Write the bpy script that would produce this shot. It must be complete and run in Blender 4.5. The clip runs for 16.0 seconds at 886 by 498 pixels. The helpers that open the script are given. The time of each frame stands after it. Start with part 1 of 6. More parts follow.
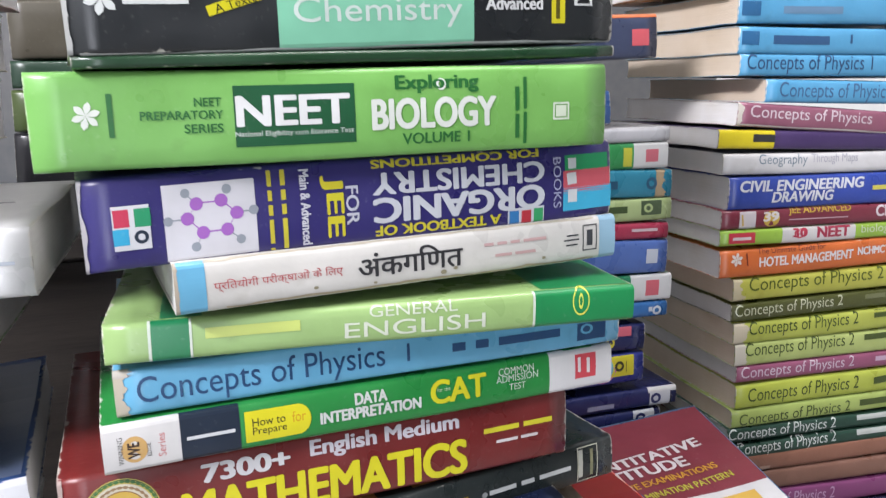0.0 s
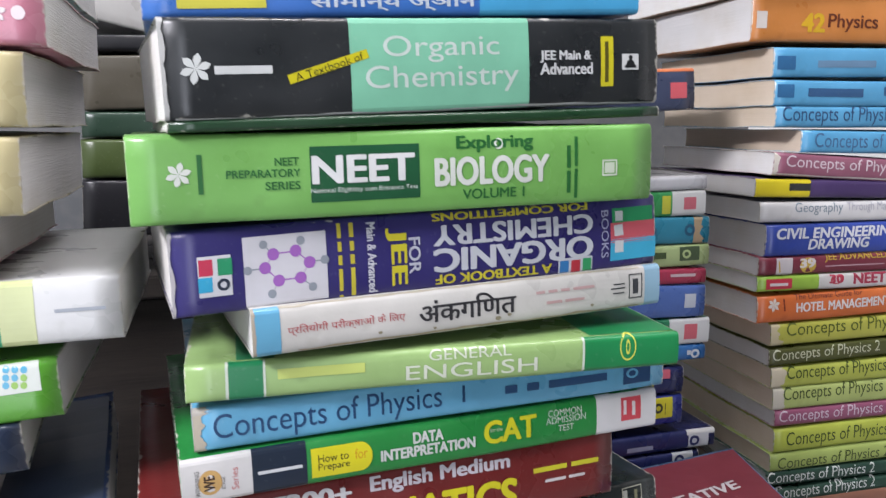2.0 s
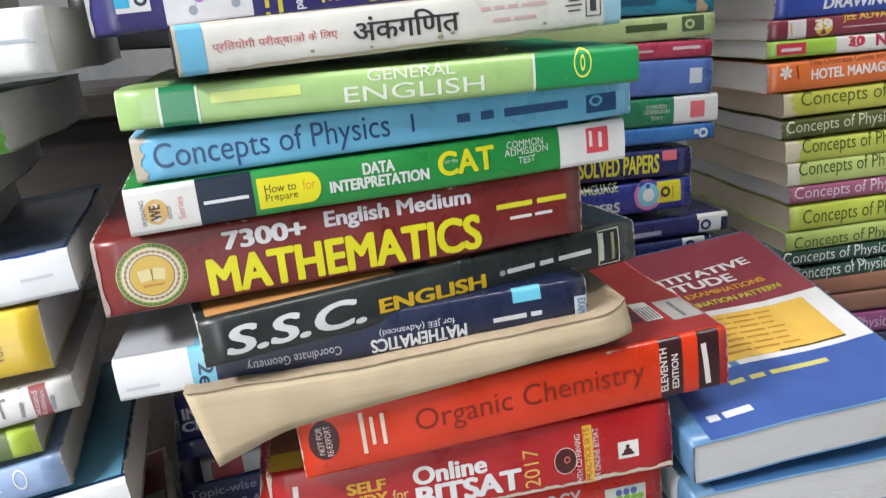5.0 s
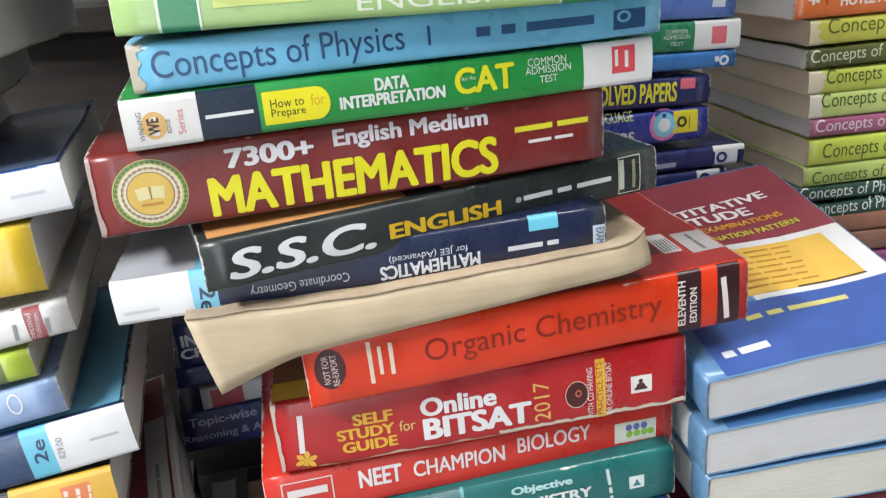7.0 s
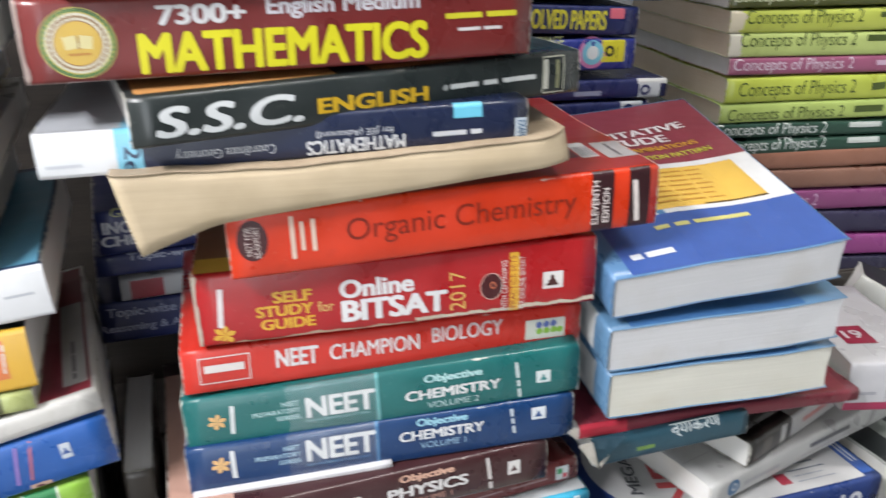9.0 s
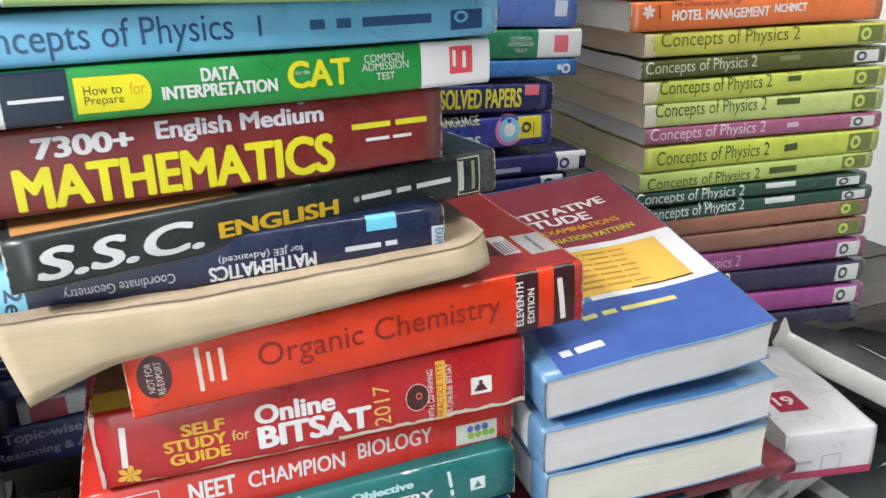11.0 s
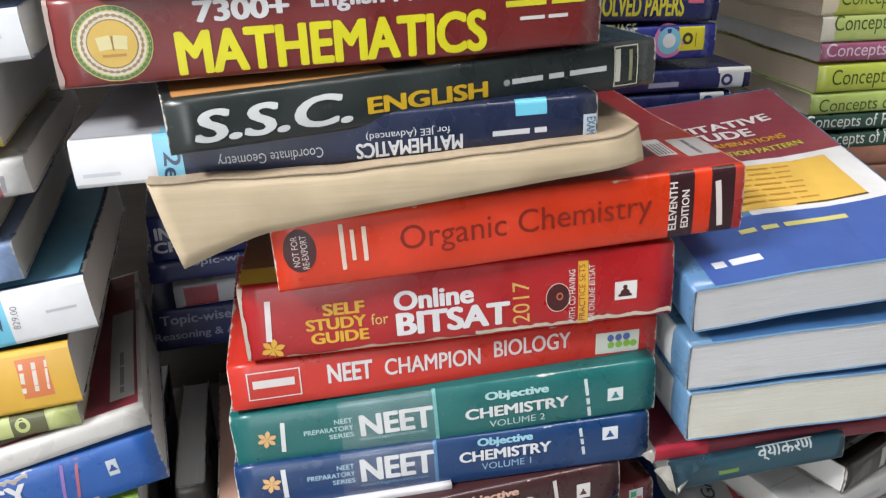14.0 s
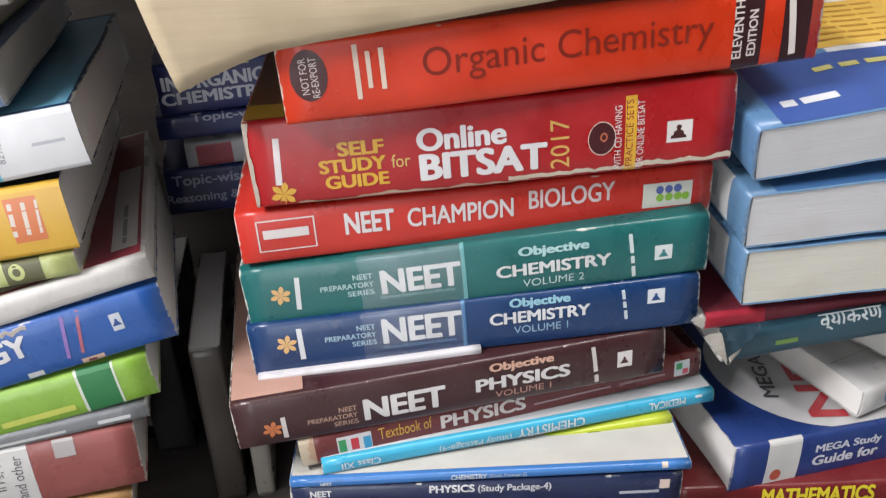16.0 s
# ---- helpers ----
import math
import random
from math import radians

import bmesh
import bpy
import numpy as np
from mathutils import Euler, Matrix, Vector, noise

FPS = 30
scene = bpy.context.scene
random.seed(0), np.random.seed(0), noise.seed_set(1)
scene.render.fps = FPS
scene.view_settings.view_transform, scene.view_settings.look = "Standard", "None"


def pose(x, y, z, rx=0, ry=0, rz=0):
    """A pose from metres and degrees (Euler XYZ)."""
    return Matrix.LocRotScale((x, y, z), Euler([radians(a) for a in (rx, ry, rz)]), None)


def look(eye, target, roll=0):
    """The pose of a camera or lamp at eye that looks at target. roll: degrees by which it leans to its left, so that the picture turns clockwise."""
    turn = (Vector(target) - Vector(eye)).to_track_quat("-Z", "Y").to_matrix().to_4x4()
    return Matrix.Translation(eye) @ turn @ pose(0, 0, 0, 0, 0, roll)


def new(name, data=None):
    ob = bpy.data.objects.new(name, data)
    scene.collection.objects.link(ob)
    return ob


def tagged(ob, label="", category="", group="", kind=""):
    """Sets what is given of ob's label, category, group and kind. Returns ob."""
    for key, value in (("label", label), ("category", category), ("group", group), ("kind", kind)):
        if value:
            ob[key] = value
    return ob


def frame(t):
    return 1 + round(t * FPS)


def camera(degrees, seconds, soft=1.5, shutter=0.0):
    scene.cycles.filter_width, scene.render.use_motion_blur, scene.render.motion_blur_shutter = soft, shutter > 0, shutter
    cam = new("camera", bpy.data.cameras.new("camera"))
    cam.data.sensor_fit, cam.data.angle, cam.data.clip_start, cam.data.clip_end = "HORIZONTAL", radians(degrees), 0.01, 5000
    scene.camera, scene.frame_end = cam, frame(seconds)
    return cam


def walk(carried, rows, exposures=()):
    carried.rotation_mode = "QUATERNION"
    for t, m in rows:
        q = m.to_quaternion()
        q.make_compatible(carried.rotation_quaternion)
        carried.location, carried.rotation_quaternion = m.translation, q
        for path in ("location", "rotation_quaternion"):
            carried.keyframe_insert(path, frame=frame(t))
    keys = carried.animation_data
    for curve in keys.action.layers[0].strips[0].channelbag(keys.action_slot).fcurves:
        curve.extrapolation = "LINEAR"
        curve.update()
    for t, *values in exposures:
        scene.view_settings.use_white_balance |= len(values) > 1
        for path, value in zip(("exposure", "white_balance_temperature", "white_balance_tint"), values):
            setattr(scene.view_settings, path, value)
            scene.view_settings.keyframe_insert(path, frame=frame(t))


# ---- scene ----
cam = camera(56.4, 16.0, soft=1.25, shutter=0.35)
PATH = [
    (0, (0.0045, 0.0000, 1.2518), (0.6246, 1.6533, 0.9044), -0.1),
    (0.5, (-0.0135, -0.0153, 1.2617), (0.5958, 1.6497, 0.9512), 0.6),
    (1, (-0.0351, -0.0261, 1.2653), (0.5634, 1.6479, 0.9872), 0.9),
    (1.5, (-0.0378, -0.0270, 1.2734), (0.5409, 1.6569, 1.0151), 0.7),
    (2, (-0.0162, -0.0171, 1.2617), (0.5526, 1.6695, 0.9926), 0.0),
    (2.5, (0.0000, -0.0162, 1.2509), (0.5544, 1.6704, 0.9521), -0.9),
    (3, (0.0162, -0.0252, 1.2392), (0.5382, 1.6650, 0.9035), -1.8),
    (3.5, (0.0414, -0.0351, 1.2302), (0.5202, 1.6614, 0.8657), -3.0),
    (4, (0.0486, -0.0450, 1.2230), (0.4833, 1.6569, 0.8279), -4.2),
    (4.5, (0.0378, -0.0459, 1.2032), (0.4473, 1.6524, 0.7694), -4.4),
    (5, (0.0360, -0.0369, 1.1789), (0.4401, 1.6461, 0.6866), -4.4),
    (5.2, (0.0351, -0.0351, 1.1771), (0.4410, 1.6443, 0.6704), -4.3),
    (7.5, (0.0261, -0.0153, 1.1645), (0.4212, 1.6137, 0.5111), -2.7),
    (8, (0.0072, -0.0333, 1.1573), (0.4077, 1.5849, 0.4796), -1.6),
    (8.5, (0.0126, -0.0396, 1.1420), (0.4473, 1.5633, 0.4472), 0.1),
    (9, (0.0261, -0.0459, 1.1312), (0.5598, 1.5291, 0.4436), 1.7),
    (9.2, (0.0513, -0.0450, 1.1240), (0.6588, 1.5039, 0.4382), 2.0),
    (10.25, (0.0504, -0.0288, 1.1429), (0.7740, 1.5165, 0.4850), 1.2),
    (11.3, (0.0387, -0.0126, 1.1645), (0.6696, 1.5570, 0.5507), -0.4),
    (11.5, (0.0324, -0.0207, 1.1636), (0.5967, 1.5723, 0.5444), -0.2),
    (12, (0.0081, -0.0306, 1.1600), (0.4320, 1.5993, 0.5246), 0.2),
    (12.5, (-0.0099, -0.0342, 1.1537), (0.3591, 1.6083, 0.5165), 0.5),
    (13, (0.0036, -0.0297, 1.1429), (0.3582, 1.5993, 0.4652), 0.5),
    (13.5, (0.0297, -0.0207, 1.1303), (0.4050, 1.6002, 0.4436), -0.1),
    (14, (0.0414, -0.0144, 1.1258), (0.4257, 1.5975, 0.4220), -0.5),
    (14.5, (0.0423, -0.0090, 1.1213), (0.4293, 1.5849, 0.3806), -0.4),
    (15, (0.0306, -0.0090, 1.1078), (0.3825, 1.5804, 0.3401), -0.4),
    (15.5, (0.0468, 0.0054, 1.0835), (0.3528, 1.5768, 0.2600), -1.0),
    (16, (0.0522, 0.0090, 1.0736), (0.3321, 1.5615, 0.2069), -1.6),
]
walk(cam, [(t, look(eye, target, roll)) for t, eye, target, roll in PATH],
     exposures=((0, 0.32, 6350, 16), (1.5, 0.06, 6300, 17), (2, 0.02, 6300, 17), (3.5, 0.24, 6400, 14), (5, 0.38, 6500, 10), (7.5, 0.48, 6500, 10), (9, 0.52, 6500, 11), (11.5, 0.56, 6500, 10), (12.5, 0.42, 6500, 10), (14.5, 0.38, 6600, 12), (16, 0.26, 6650, 14)))

# ---- light ----
world = bpy.data.worlds.new("room_ambient")
scene.world = world
world.use_nodes = True
world.node_tree.nodes["Background"].inputs[0].default_value = (0.8, 0.9, 1.0, 1)
world.node_tree.nodes["Background"].inputs[1].default_value = 0.5


def area(name, eye, target, sx, sy, watts, colour):
    lamp = bpy.data.lights.new(name, "AREA")
    lamp.shape, lamp.size, lamp.size_y, lamp.energy, lamp.color = "RECTANGLE", sx, sy, watts, colour
    ob = new(name, lamp)
    ob.matrix_world = look(eye, target)
    return ob


area("shop_front_daylight", (-0.64, -1.76, 1.05), (-0.64, 0.0, 1.05), 0.64, 2.0, 21, (0.92, 0.965, 1.0))
area("tube_light_front", (-0.95, -0.12, 1.95), (0.0, 0.4, 1.05), 0.6, 0.05, 34, (0.98, 0.985, 1.0))
# Added fill without a fixture, to brighten the wide stack over the main one.
area("rear_fill_lamp", (0.32, 0.14, 2.45), (0.55, 0.6, 1.1), 0.9, 0.06, 19, (1.0, 0.98, 0.95))


# ---- materials ----
def srgb(c):
    """Linear colour from a hex code."""
    v = [int(c[i:i + 2], 16) / 255 for i in (0, 2, 4)]
    v = [a - 0.25 * a ** 3 for a in v]
    return tuple(a / 12.92 if a <= 0.04045 else ((a + 0.055) / 1.055) ** 2.4 for a in v) + (1,)


def material(name, rough=0.5, metal=0.0):
    m = bpy.data.materials.new(name)
    m.use_nodes = True
    b = m.node_tree.nodes["Principled BSDF"]
    b.inputs["Roughness"].default_value, b.inputs["Metallic"].default_value = rough, metal
    return m, m.node_tree.nodes, m.node_tree.links, b


def math_node(n, l, op, a, b):
    k = n.new("ShaderNodeMath")
    k.operation = op
    for i, v in enumerate((a, b)):
        if isinstance(v, (int, float)):
            k.inputs[i].default_value = v
        else:
            l.new(v, k.inputs[i])
    return k.outputs[0]


def noise_node(n, l, vec, scale, detail=3.0):
    k = n.new("ShaderNodeTexNoise")
    k.inputs["Scale"].default_value, k.inputs["Detail"].default_value = scale, detail
    l.new(vec, k.inputs["Vector"])
    return k.outputs["Fac"]


def blend(n, l, kind, fac, a, b):
    k = n.new("ShaderNodeMix")
    k.data_type, k.blend_type = "RGBA", kind
    for sock, v in ((k.inputs[0], fac), (k.inputs[6], a), (k.inputs[7], b)):
        if isinstance(v, (int, float, tuple)):
            sock.default_value = v
        else:
            l.new(v, sock)
    return k.outputs[2]


def ramp(n, l, fac, lo, hi, a=0.0, b=1.0):
    k = n.new("ShaderNodeMapRange")
    k.inputs[1].default_value, k.inputs[2].default_value, k.inputs[3].default_value, k.inputs[4].default_value = lo, hi, a, b
    l.new(fac, k.inputs[0])
    return k.outputs[0]


def printed(name, colour, w, t, wear=1.0, rough=0.31):
    """Laminated cover stock of a book w long and t thick: ink with handling marks, and paper showing where the edges are rubbed."""
    m, n, l, b = material(name, rough)
    b.inputs["Specular IOR Level"].default_value = 0.5
    co = n.new("ShaderNodeTexCoord").outputs["Object"]
    fine, broad = noise_node(n, l, co, 420, 4), noise_node(n, l, co, 28, 3)
    sep = n.new("ShaderNodeSeparateXYZ")
    l.new(co, sep.inputs[0])
    x, z = sep.outputs[0], sep.outputs[2]
    dx = math_node(n, l, "MINIMUM", x, math_node(n, l, "SUBTRACT", w, x))
    dz = math_node(n, l, "MINIMUM", z, math_node(n, l, "SUBTRACT", t, z))
    ds = math_node(n, l, "MAXIMUM", dz, sep.outputs[1])
    d = math_node(n, l, "MINIMUM", math_node(n, l, "MULTIPLY", dx, 0.8), ds)
    hair = math_node(n, l, "MULTIPLY", ramp(n, l, noise_node(n, l, co, 260, 5), 0.42, 0.66), 0.0007 * wear)
    chip = math_node(n, l, "MULTIPLY", ramp(n, l, noise_node(n, l, co, 48, 6), 0.58, 0.8), 0.0024 * wear * min(1.0, (t / 0.03) ** 1.5))
    ends = math_node(n, l, "MULTIPLY", ramp(n, l, dx, 0.002, 0.014, 1.0, 0.0), ramp(n, l, noise_node(n, l, co, 140, 6), 0.4, 0.7, 0.0, 0.0009 * wear))
    reach = math_node(n, l, "ADD", math_node(n, l, "ADD", hair, chip), ends)
    rub = math_node(n, l, "MULTIPLY", ramp(n, l, math_node(n, l, "SUBTRACT", reach, d), 0.0, 0.0006), 0.85)
    tone = blend(n, l, "MULTIPLY", 1.0, colour, ramp(n, l, broad, 0.25, 0.75, 0.84, 1.08))
    tone = blend(n, l, "MIX", ramp(n, l, fine, 0.64, 0.84, 0.0, 0.07), tone, (0.7, 0.68, 0.62, 1))
    stain = ramp(n, l, noise_node(n, l, co, 62, 6), 0.62, 0.74, 0.0, 0.22)
    tone = blend(n, l, "MIX", stain, tone, tuple(0.55 * a * k for a, k in zip(colour, (1.0, 0.92, 0.8))) + (1,))
    l.new(blend(n, l, "MIX", rub, tone, (0.47, 0.45, 0.40, 1)), b.inputs["Base Color"])
    l.new(ramp(n, l, broad, 0.3, 0.7, rough - 0.1, rough + 0.14), b.inputs["Roughness"])
    bump = n.new("ShaderNodeBump")
    bump.inputs["Strength"].default_value, bump.inputs["Distance"].default_value = 0.25, 0.0012
    l.new(math_node(n, l, "ADD", noise_node(n, l, co, 60, 4), math_node(n, l, "MULTIPLY", fine, 0.15)), bump.inputs["Height"])
    l.new(bump.outputs[0], b.inputs["Normal"])
    return m


def paper(name, colour):
    """Page block: many thin leaves seen on edge, yellowed in patches."""
    m, n, l, b = material(name, 0.85)
    co = n.new("ShaderNodeTexCoord").outputs["Object"]
    mp = n.new("ShaderNodeMapping")
    mp.inputs["Scale"].default_value = (14, 14, 2600)
    l.new(co, mp.inputs[0])
    leaf, patch = noise_node(n, l, mp.outputs[0], 1.0, 4), noise_node(n, l, co, 22, 4)
    tone = blend(n, l, "MULTIPLY", 1.0, colour, ramp(n, l, leaf, 0.3, 0.7, 0.9, 1.03))
    tone = blend(n, l, "MIX", ramp(n, l, patch, 0.45, 0.8, 0.0, 0.5), tone, tuple(c * k for c, k in zip(colour, (0.74, 0.66, 0.52))) + (1,))
    l.new(tone, b.inputs["Base Color"])
    bump = n.new("ShaderNodeBump")
    bump.inputs["Strength"].default_value, bump.inputs["Distance"].default_value = 0.5, 0.0008
    l.new(leaf, bump.inputs["Height"])
    l.new(bump.outputs[0], b.inputs["Normal"])
    return m


INKS = {}


def ink(code, rough=0.31):
    """Printing ink of one colour, slightly uneven."""
    if code not in INKS:
        m, n, l, b = material("ink_" + code, rough)
        co = n.new("ShaderNodeTexCoord").outputs["Object"]
        tone = blend(n, l, "MULTIPLY", 1.0, srgb(code), ramp(n, l, noise_node(n, l, co, 40, 4), 0.25, 0.75, 0.86, 1.06))
        tone = blend(n, l, "MIX", ramp(n, l, noise_node(n, l, co, 380, 4), 0.64, 0.84, 0.0, 0.10), tone, (0.5, 0.48, 0.44, 1))
        l.new(tone, b.inputs["Base Color"])
        INKS[code] = m
    return INKS[code]


def plain(name, a, b_, scale, rough, stretch=(1, 1, 1)):
    """A surface that varies between two colours at two scales."""
    m, n, l, b = material(name, rough)
    co = n.new("ShaderNodeTexCoord").outputs["Object"]
    mp = n.new("ShaderNodeMapping")
    mp.inputs["Scale"].default_value = stretch
    l.new(co, mp.inputs[0])
    f = math_node(n, l, "ADD", math_node(n, l, "MULTIPLY", noise_node(n, l, mp.outputs[0], scale, 5), 0.65), math_node(n, l, "MULTIPLY", noise_node(n, l, mp.outputs[0], scale * 9, 3), 0.35))
    l.new(blend(n, l, "MIX", ramp(n, l, f, 0.35, 0.65), a, b_), b.inputs["Base Color"])
    bump = n.new("ShaderNodeBump")
    bump.inputs["Strength"].default_value, bump.inputs["Distance"].default_value = 0.3, 0.002
    l.new(f, bump.inputs["Height"])
    l.new(bump.outputs[0], b.inputs["Normal"])
    return m


def clear_film():
    """Clear sticky tape: mostly see-through, with a dull gloss."""
    m, n, l, b = material("clear_tape", 0.3)
    see, gloss, mix = n.new("ShaderNodeBsdfTransparent"), n.new("ShaderNodeBsdfGlossy"), n.new("ShaderNodeMixShader")
    gloss.inputs["Roughness"].default_value = 0.34
    gloss.inputs["Color"].default_value = (0.9, 0.95, 1.0, 1)
    co = n.new("ShaderNodeTexCoord").outputs["Object"]
    l.new(ramp(n, l, noise_node(n, l, co, 45, 4), 0.3, 0.7, 0.05, 0.16), mix.inputs[0])
    l.new(see.outputs[0], mix.inputs[1])
    l.new(gloss.outputs[0], mix.inputs[2])
    l.new(mix.outputs[0], n["Material Output"].inputs[0])
    return m


TAPE = clear_film()

PAGES = {
    "white": paper("white_pages", (0.60, 0.59, 0.57, 1)),
    "grey": paper("grey_pages", (0.54, 0.53, 0.52, 1)),
    "tan": paper("tan_pages", (0.55, 0.46, 0.36, 1)),
    "pale": paper("pale_pages", (0.44, 0.44, 0.45, 1)),
    "old": paper("old_pages", (0.45, 0.44, 0.39, 1)),
    "cream": paper("cream_pages", (0.66, 0.56, 0.40, 1)),
}


# ---- builders ----
def part(name, bm, mat, parent, label=""):
    me = bpy.data.meshes.new(name)
    bm.to_mesh(me)
    bm.free()
    if mat:
        me.materials.append(mat)
    ob = new(name, me)
    ob.parent = parent
    if label:
        ob["label"] = label
    return ob


def box(name, lo, hi, mat, parent=None, bevel=0.0):
    bm = bmesh.new()
    bmesh.ops.create_cube(bm, size=1)
    for v in bm.verts:
        v.co = Vector([(a + b) / 2 + c * (b - a) for a, b, c in zip(lo, hi, v.co)])
    if bevel:
        bmesh.ops.bevel(bm, geom=bm.edges[:], offset=bevel, segments=2, affect="EDGES")
    return part(name, bm, mat, parent)


def grid_mesh(cols, closed=False):
    """Skin over columns of points."""
    bm = bmesh.new()
    rows = [[bm.verts.new(p) for p in c] for c in cols]
    k = len(cols[0])
    for a, b in zip(rows, rows[1:]):
        for i in range(k if closed else k - 1):
            bm.faces.new((a[i], b[i], b[(i + 1) % k], a[(i + 1) % k]))
    if closed:
        bm.faces.new(rows[0])
        bm.faces.new(rows[-1][::-1])
    bmesh.ops.recalc_face_normals(bm, faces=bm.faces)
    return bm


BOOK = {}


class Spine:
    """The shape of one book: w along the spine, t thick, d deep; x along the spine, y into the book, z up."""

    def __init__(self, w, t, d, bend=0.0, seed=0):
        self.w, self.t, self.d, self.bend, self.seed = w, t, d, bend, seed
        self.wave = BOOK.get("wave", 0.003)
        self.r = min(0.0025, t * 0.3)
        self.bulge = min(0.001, t * 0.04)

    def front(self, z):
        z = min(max(z, 0.0), self.t)
        y = -self.bulge * (1 - (2 * z / self.t - 1) ** 2)
        e = min(z, self.t - z)
        return y + (self.r - math.sqrt(max(0.0, self.r ** 2 - (self.r - e) ** 2)) if e < self.r else 0.0)

    def warp(self, p):
        x, y, z = p
        u = x / self.w
        z += self.bend * (1 - (2 * u - 1) ** 2)
        s = noise.noise(Vector((x * 9 + self.seed * 7.3, y * 6, self.seed)))
        s2 = noise.noise(Vector((x * 11, self.seed * 3.1, z * 20 + 5)))
        wave = self.wave * noise.noise(Vector((x * 5, y * 17, 3.7))) * min(1.0, max(y, 0.0) / 0.05)
        return Vector((x, y + 0.0006 * s2, z + 0.0008 * s + wave))


def finish(bm, sp):
    for v in bm.verts:
        v.co = sp.warp(v.co)
    return bm


def book(label, at, yaw, roll, size, colour, pages="grey", wear=1.0, group="", pitch=0.0, bend=0.0, rough=0.31, inner=0.0008, name="textbook"):
    """A paperback lying flat, spine towards -y: cover and page block under one empty at the spine's lower corner."""
    w, t, d = size
    BOOK["n"] = BOOK.get("n", 0) + 1
    sp = Spine(w, t, d, bend, BOOK["n"])
    base = new(name)
    base.empty_display_size = 0.02
    base.matrix_world = pose(*at, pitch, -roll, yaw)
    tagged(base, label, "book", group)
    th = 0.0006
    r = sp.r
    arc = [r * k for k in (0.0, 0.12, 0.42, 1.0)]
    zs = arc + [r + (t - 2 * r) * k for k in (0.2, 0.4, 0.6, 0.8)] + [t - a for a in arc[::-1]]
    ys = [d * i / 8 for i in range(8, 0, -1)] + [0.012]
    outer = [(y, 0.0) for y in ys] + [(sp.front(z), z) for z in zs] + [(y, t) for y in ys[::-1]]
    inside = [(y, t - th) for y in ys] + [(max(sp.front(z), 0) + th, min(max(z, th), t - th)) for z in zs[::-1]] + [(y, th) for y in ys[::-1]]
    loop = outer + inside
    k = 20
    bm = grid_mesh([[(w * i / k, y, z) for y, z in loop] for i in range(k + 1)], closed=True)
    for f in bm.faces:
        f.smooth = True
    cover = part("cover", finish(bm, sp), printed("cover_stock", srgb(colour), w, t, wear, rough), base)
    m = cover.data.materials[0]
    for f in cover.data.polygons:
        f.use_smooth = len(f.vertices) == 4
    a, b = inner, w - inner
    depth = [0.002] + [d * i / 8 for i in range(1, 8)] + [d - 0.002]
    rows = [(y, th) for y in depth] + [(d - 0.0028, t / 2)] + [(y, t - th) for y in depth[::-1]] + [(0.0012, t / 2)]
    bm = grid_mesh([[(a + (b - a) * i / k, y, z) for y, z in rows] for i in range(k + 1)])
    bm.verts.ensure_lookup_table()
    pts, m_ = list(bm.verts), len(rows)
    for first, side in ((0, -1), (k * m_, 1)):
        ring = pts[first:first + m_]
        low, back, high, front = ring[:9], ring[9], ring[10:19][::-1], ring[19]
        mid = [front] + [bm.verts.new((ring[0].co.x + side * min(0.0006, inner) * noise.noise(Vector((y * 40, BOOK["n"] * 1.7, side))), y, t / 2)) for y in depth[1:-1]] + [back]
        for i in range(8):
            bm.faces.new((low[i], low[i + 1], mid[i + 1], mid[i]))
            bm.faces.new((mid[i], mid[i + 1], high[i + 1], high[i]))
    for i in range(k):
        bm.faces.new((pts[i * m_], pts[(i + 1) * m_], pts[(i + 1) * m_ + m_ - 1], pts[i * m_ + m_ - 1]))
    bmesh.ops.recalc_face_normals(bm, faces=bm.faces)
    part("page_block", finish(bm, sp), PAGES[pages], base)
    BOOK[base.name] = (sp, cover)
    return base


def decal(b, name, bm, mat, layer):
    sp, cover = BOOK[b.name]
    for v in bm.verts:
        x, z = v.co.x, v.co.z
        v.co = sp.warp((x, sp.front(z) + v.co.y - 0.0001 - 0.00005 * (layer + 1), z))
    return part(name, bm, mat, b)


def rect(b, x0, x1, z0, z1, code, layer=0, name="band", mat=None):
    """A printed area of the spine in its own colour."""
    sp = BOOK[b.name][0]
    z0, z1 = max(z0, 0.0), min(z1, sp.t)
    n = 10
    zs = [z0 + (z1 - z0) * i / n for i in range(n + 1)]
    if z0 < sp.r or z1 > sp.t - sp.r:
        zs = sorted(set(zs + [e for e in (sp.r * 0.12, sp.r * 0.42, sp.r, sp.t - sp.r, sp.t - sp.r * 0.42, sp.t - sp.r * 0.12) if z0 < e < z1]))
    c = max(1, int((x1 - x0) / sp.w * 10))
    bm = grid_mesh([[(x0 + (x1 - x0) * i / c, 0, z) for z in zs] for i in range(c + 1)])
    return decal(b, name, bm, mat or ink(code), layer)


GLYPHS = {}


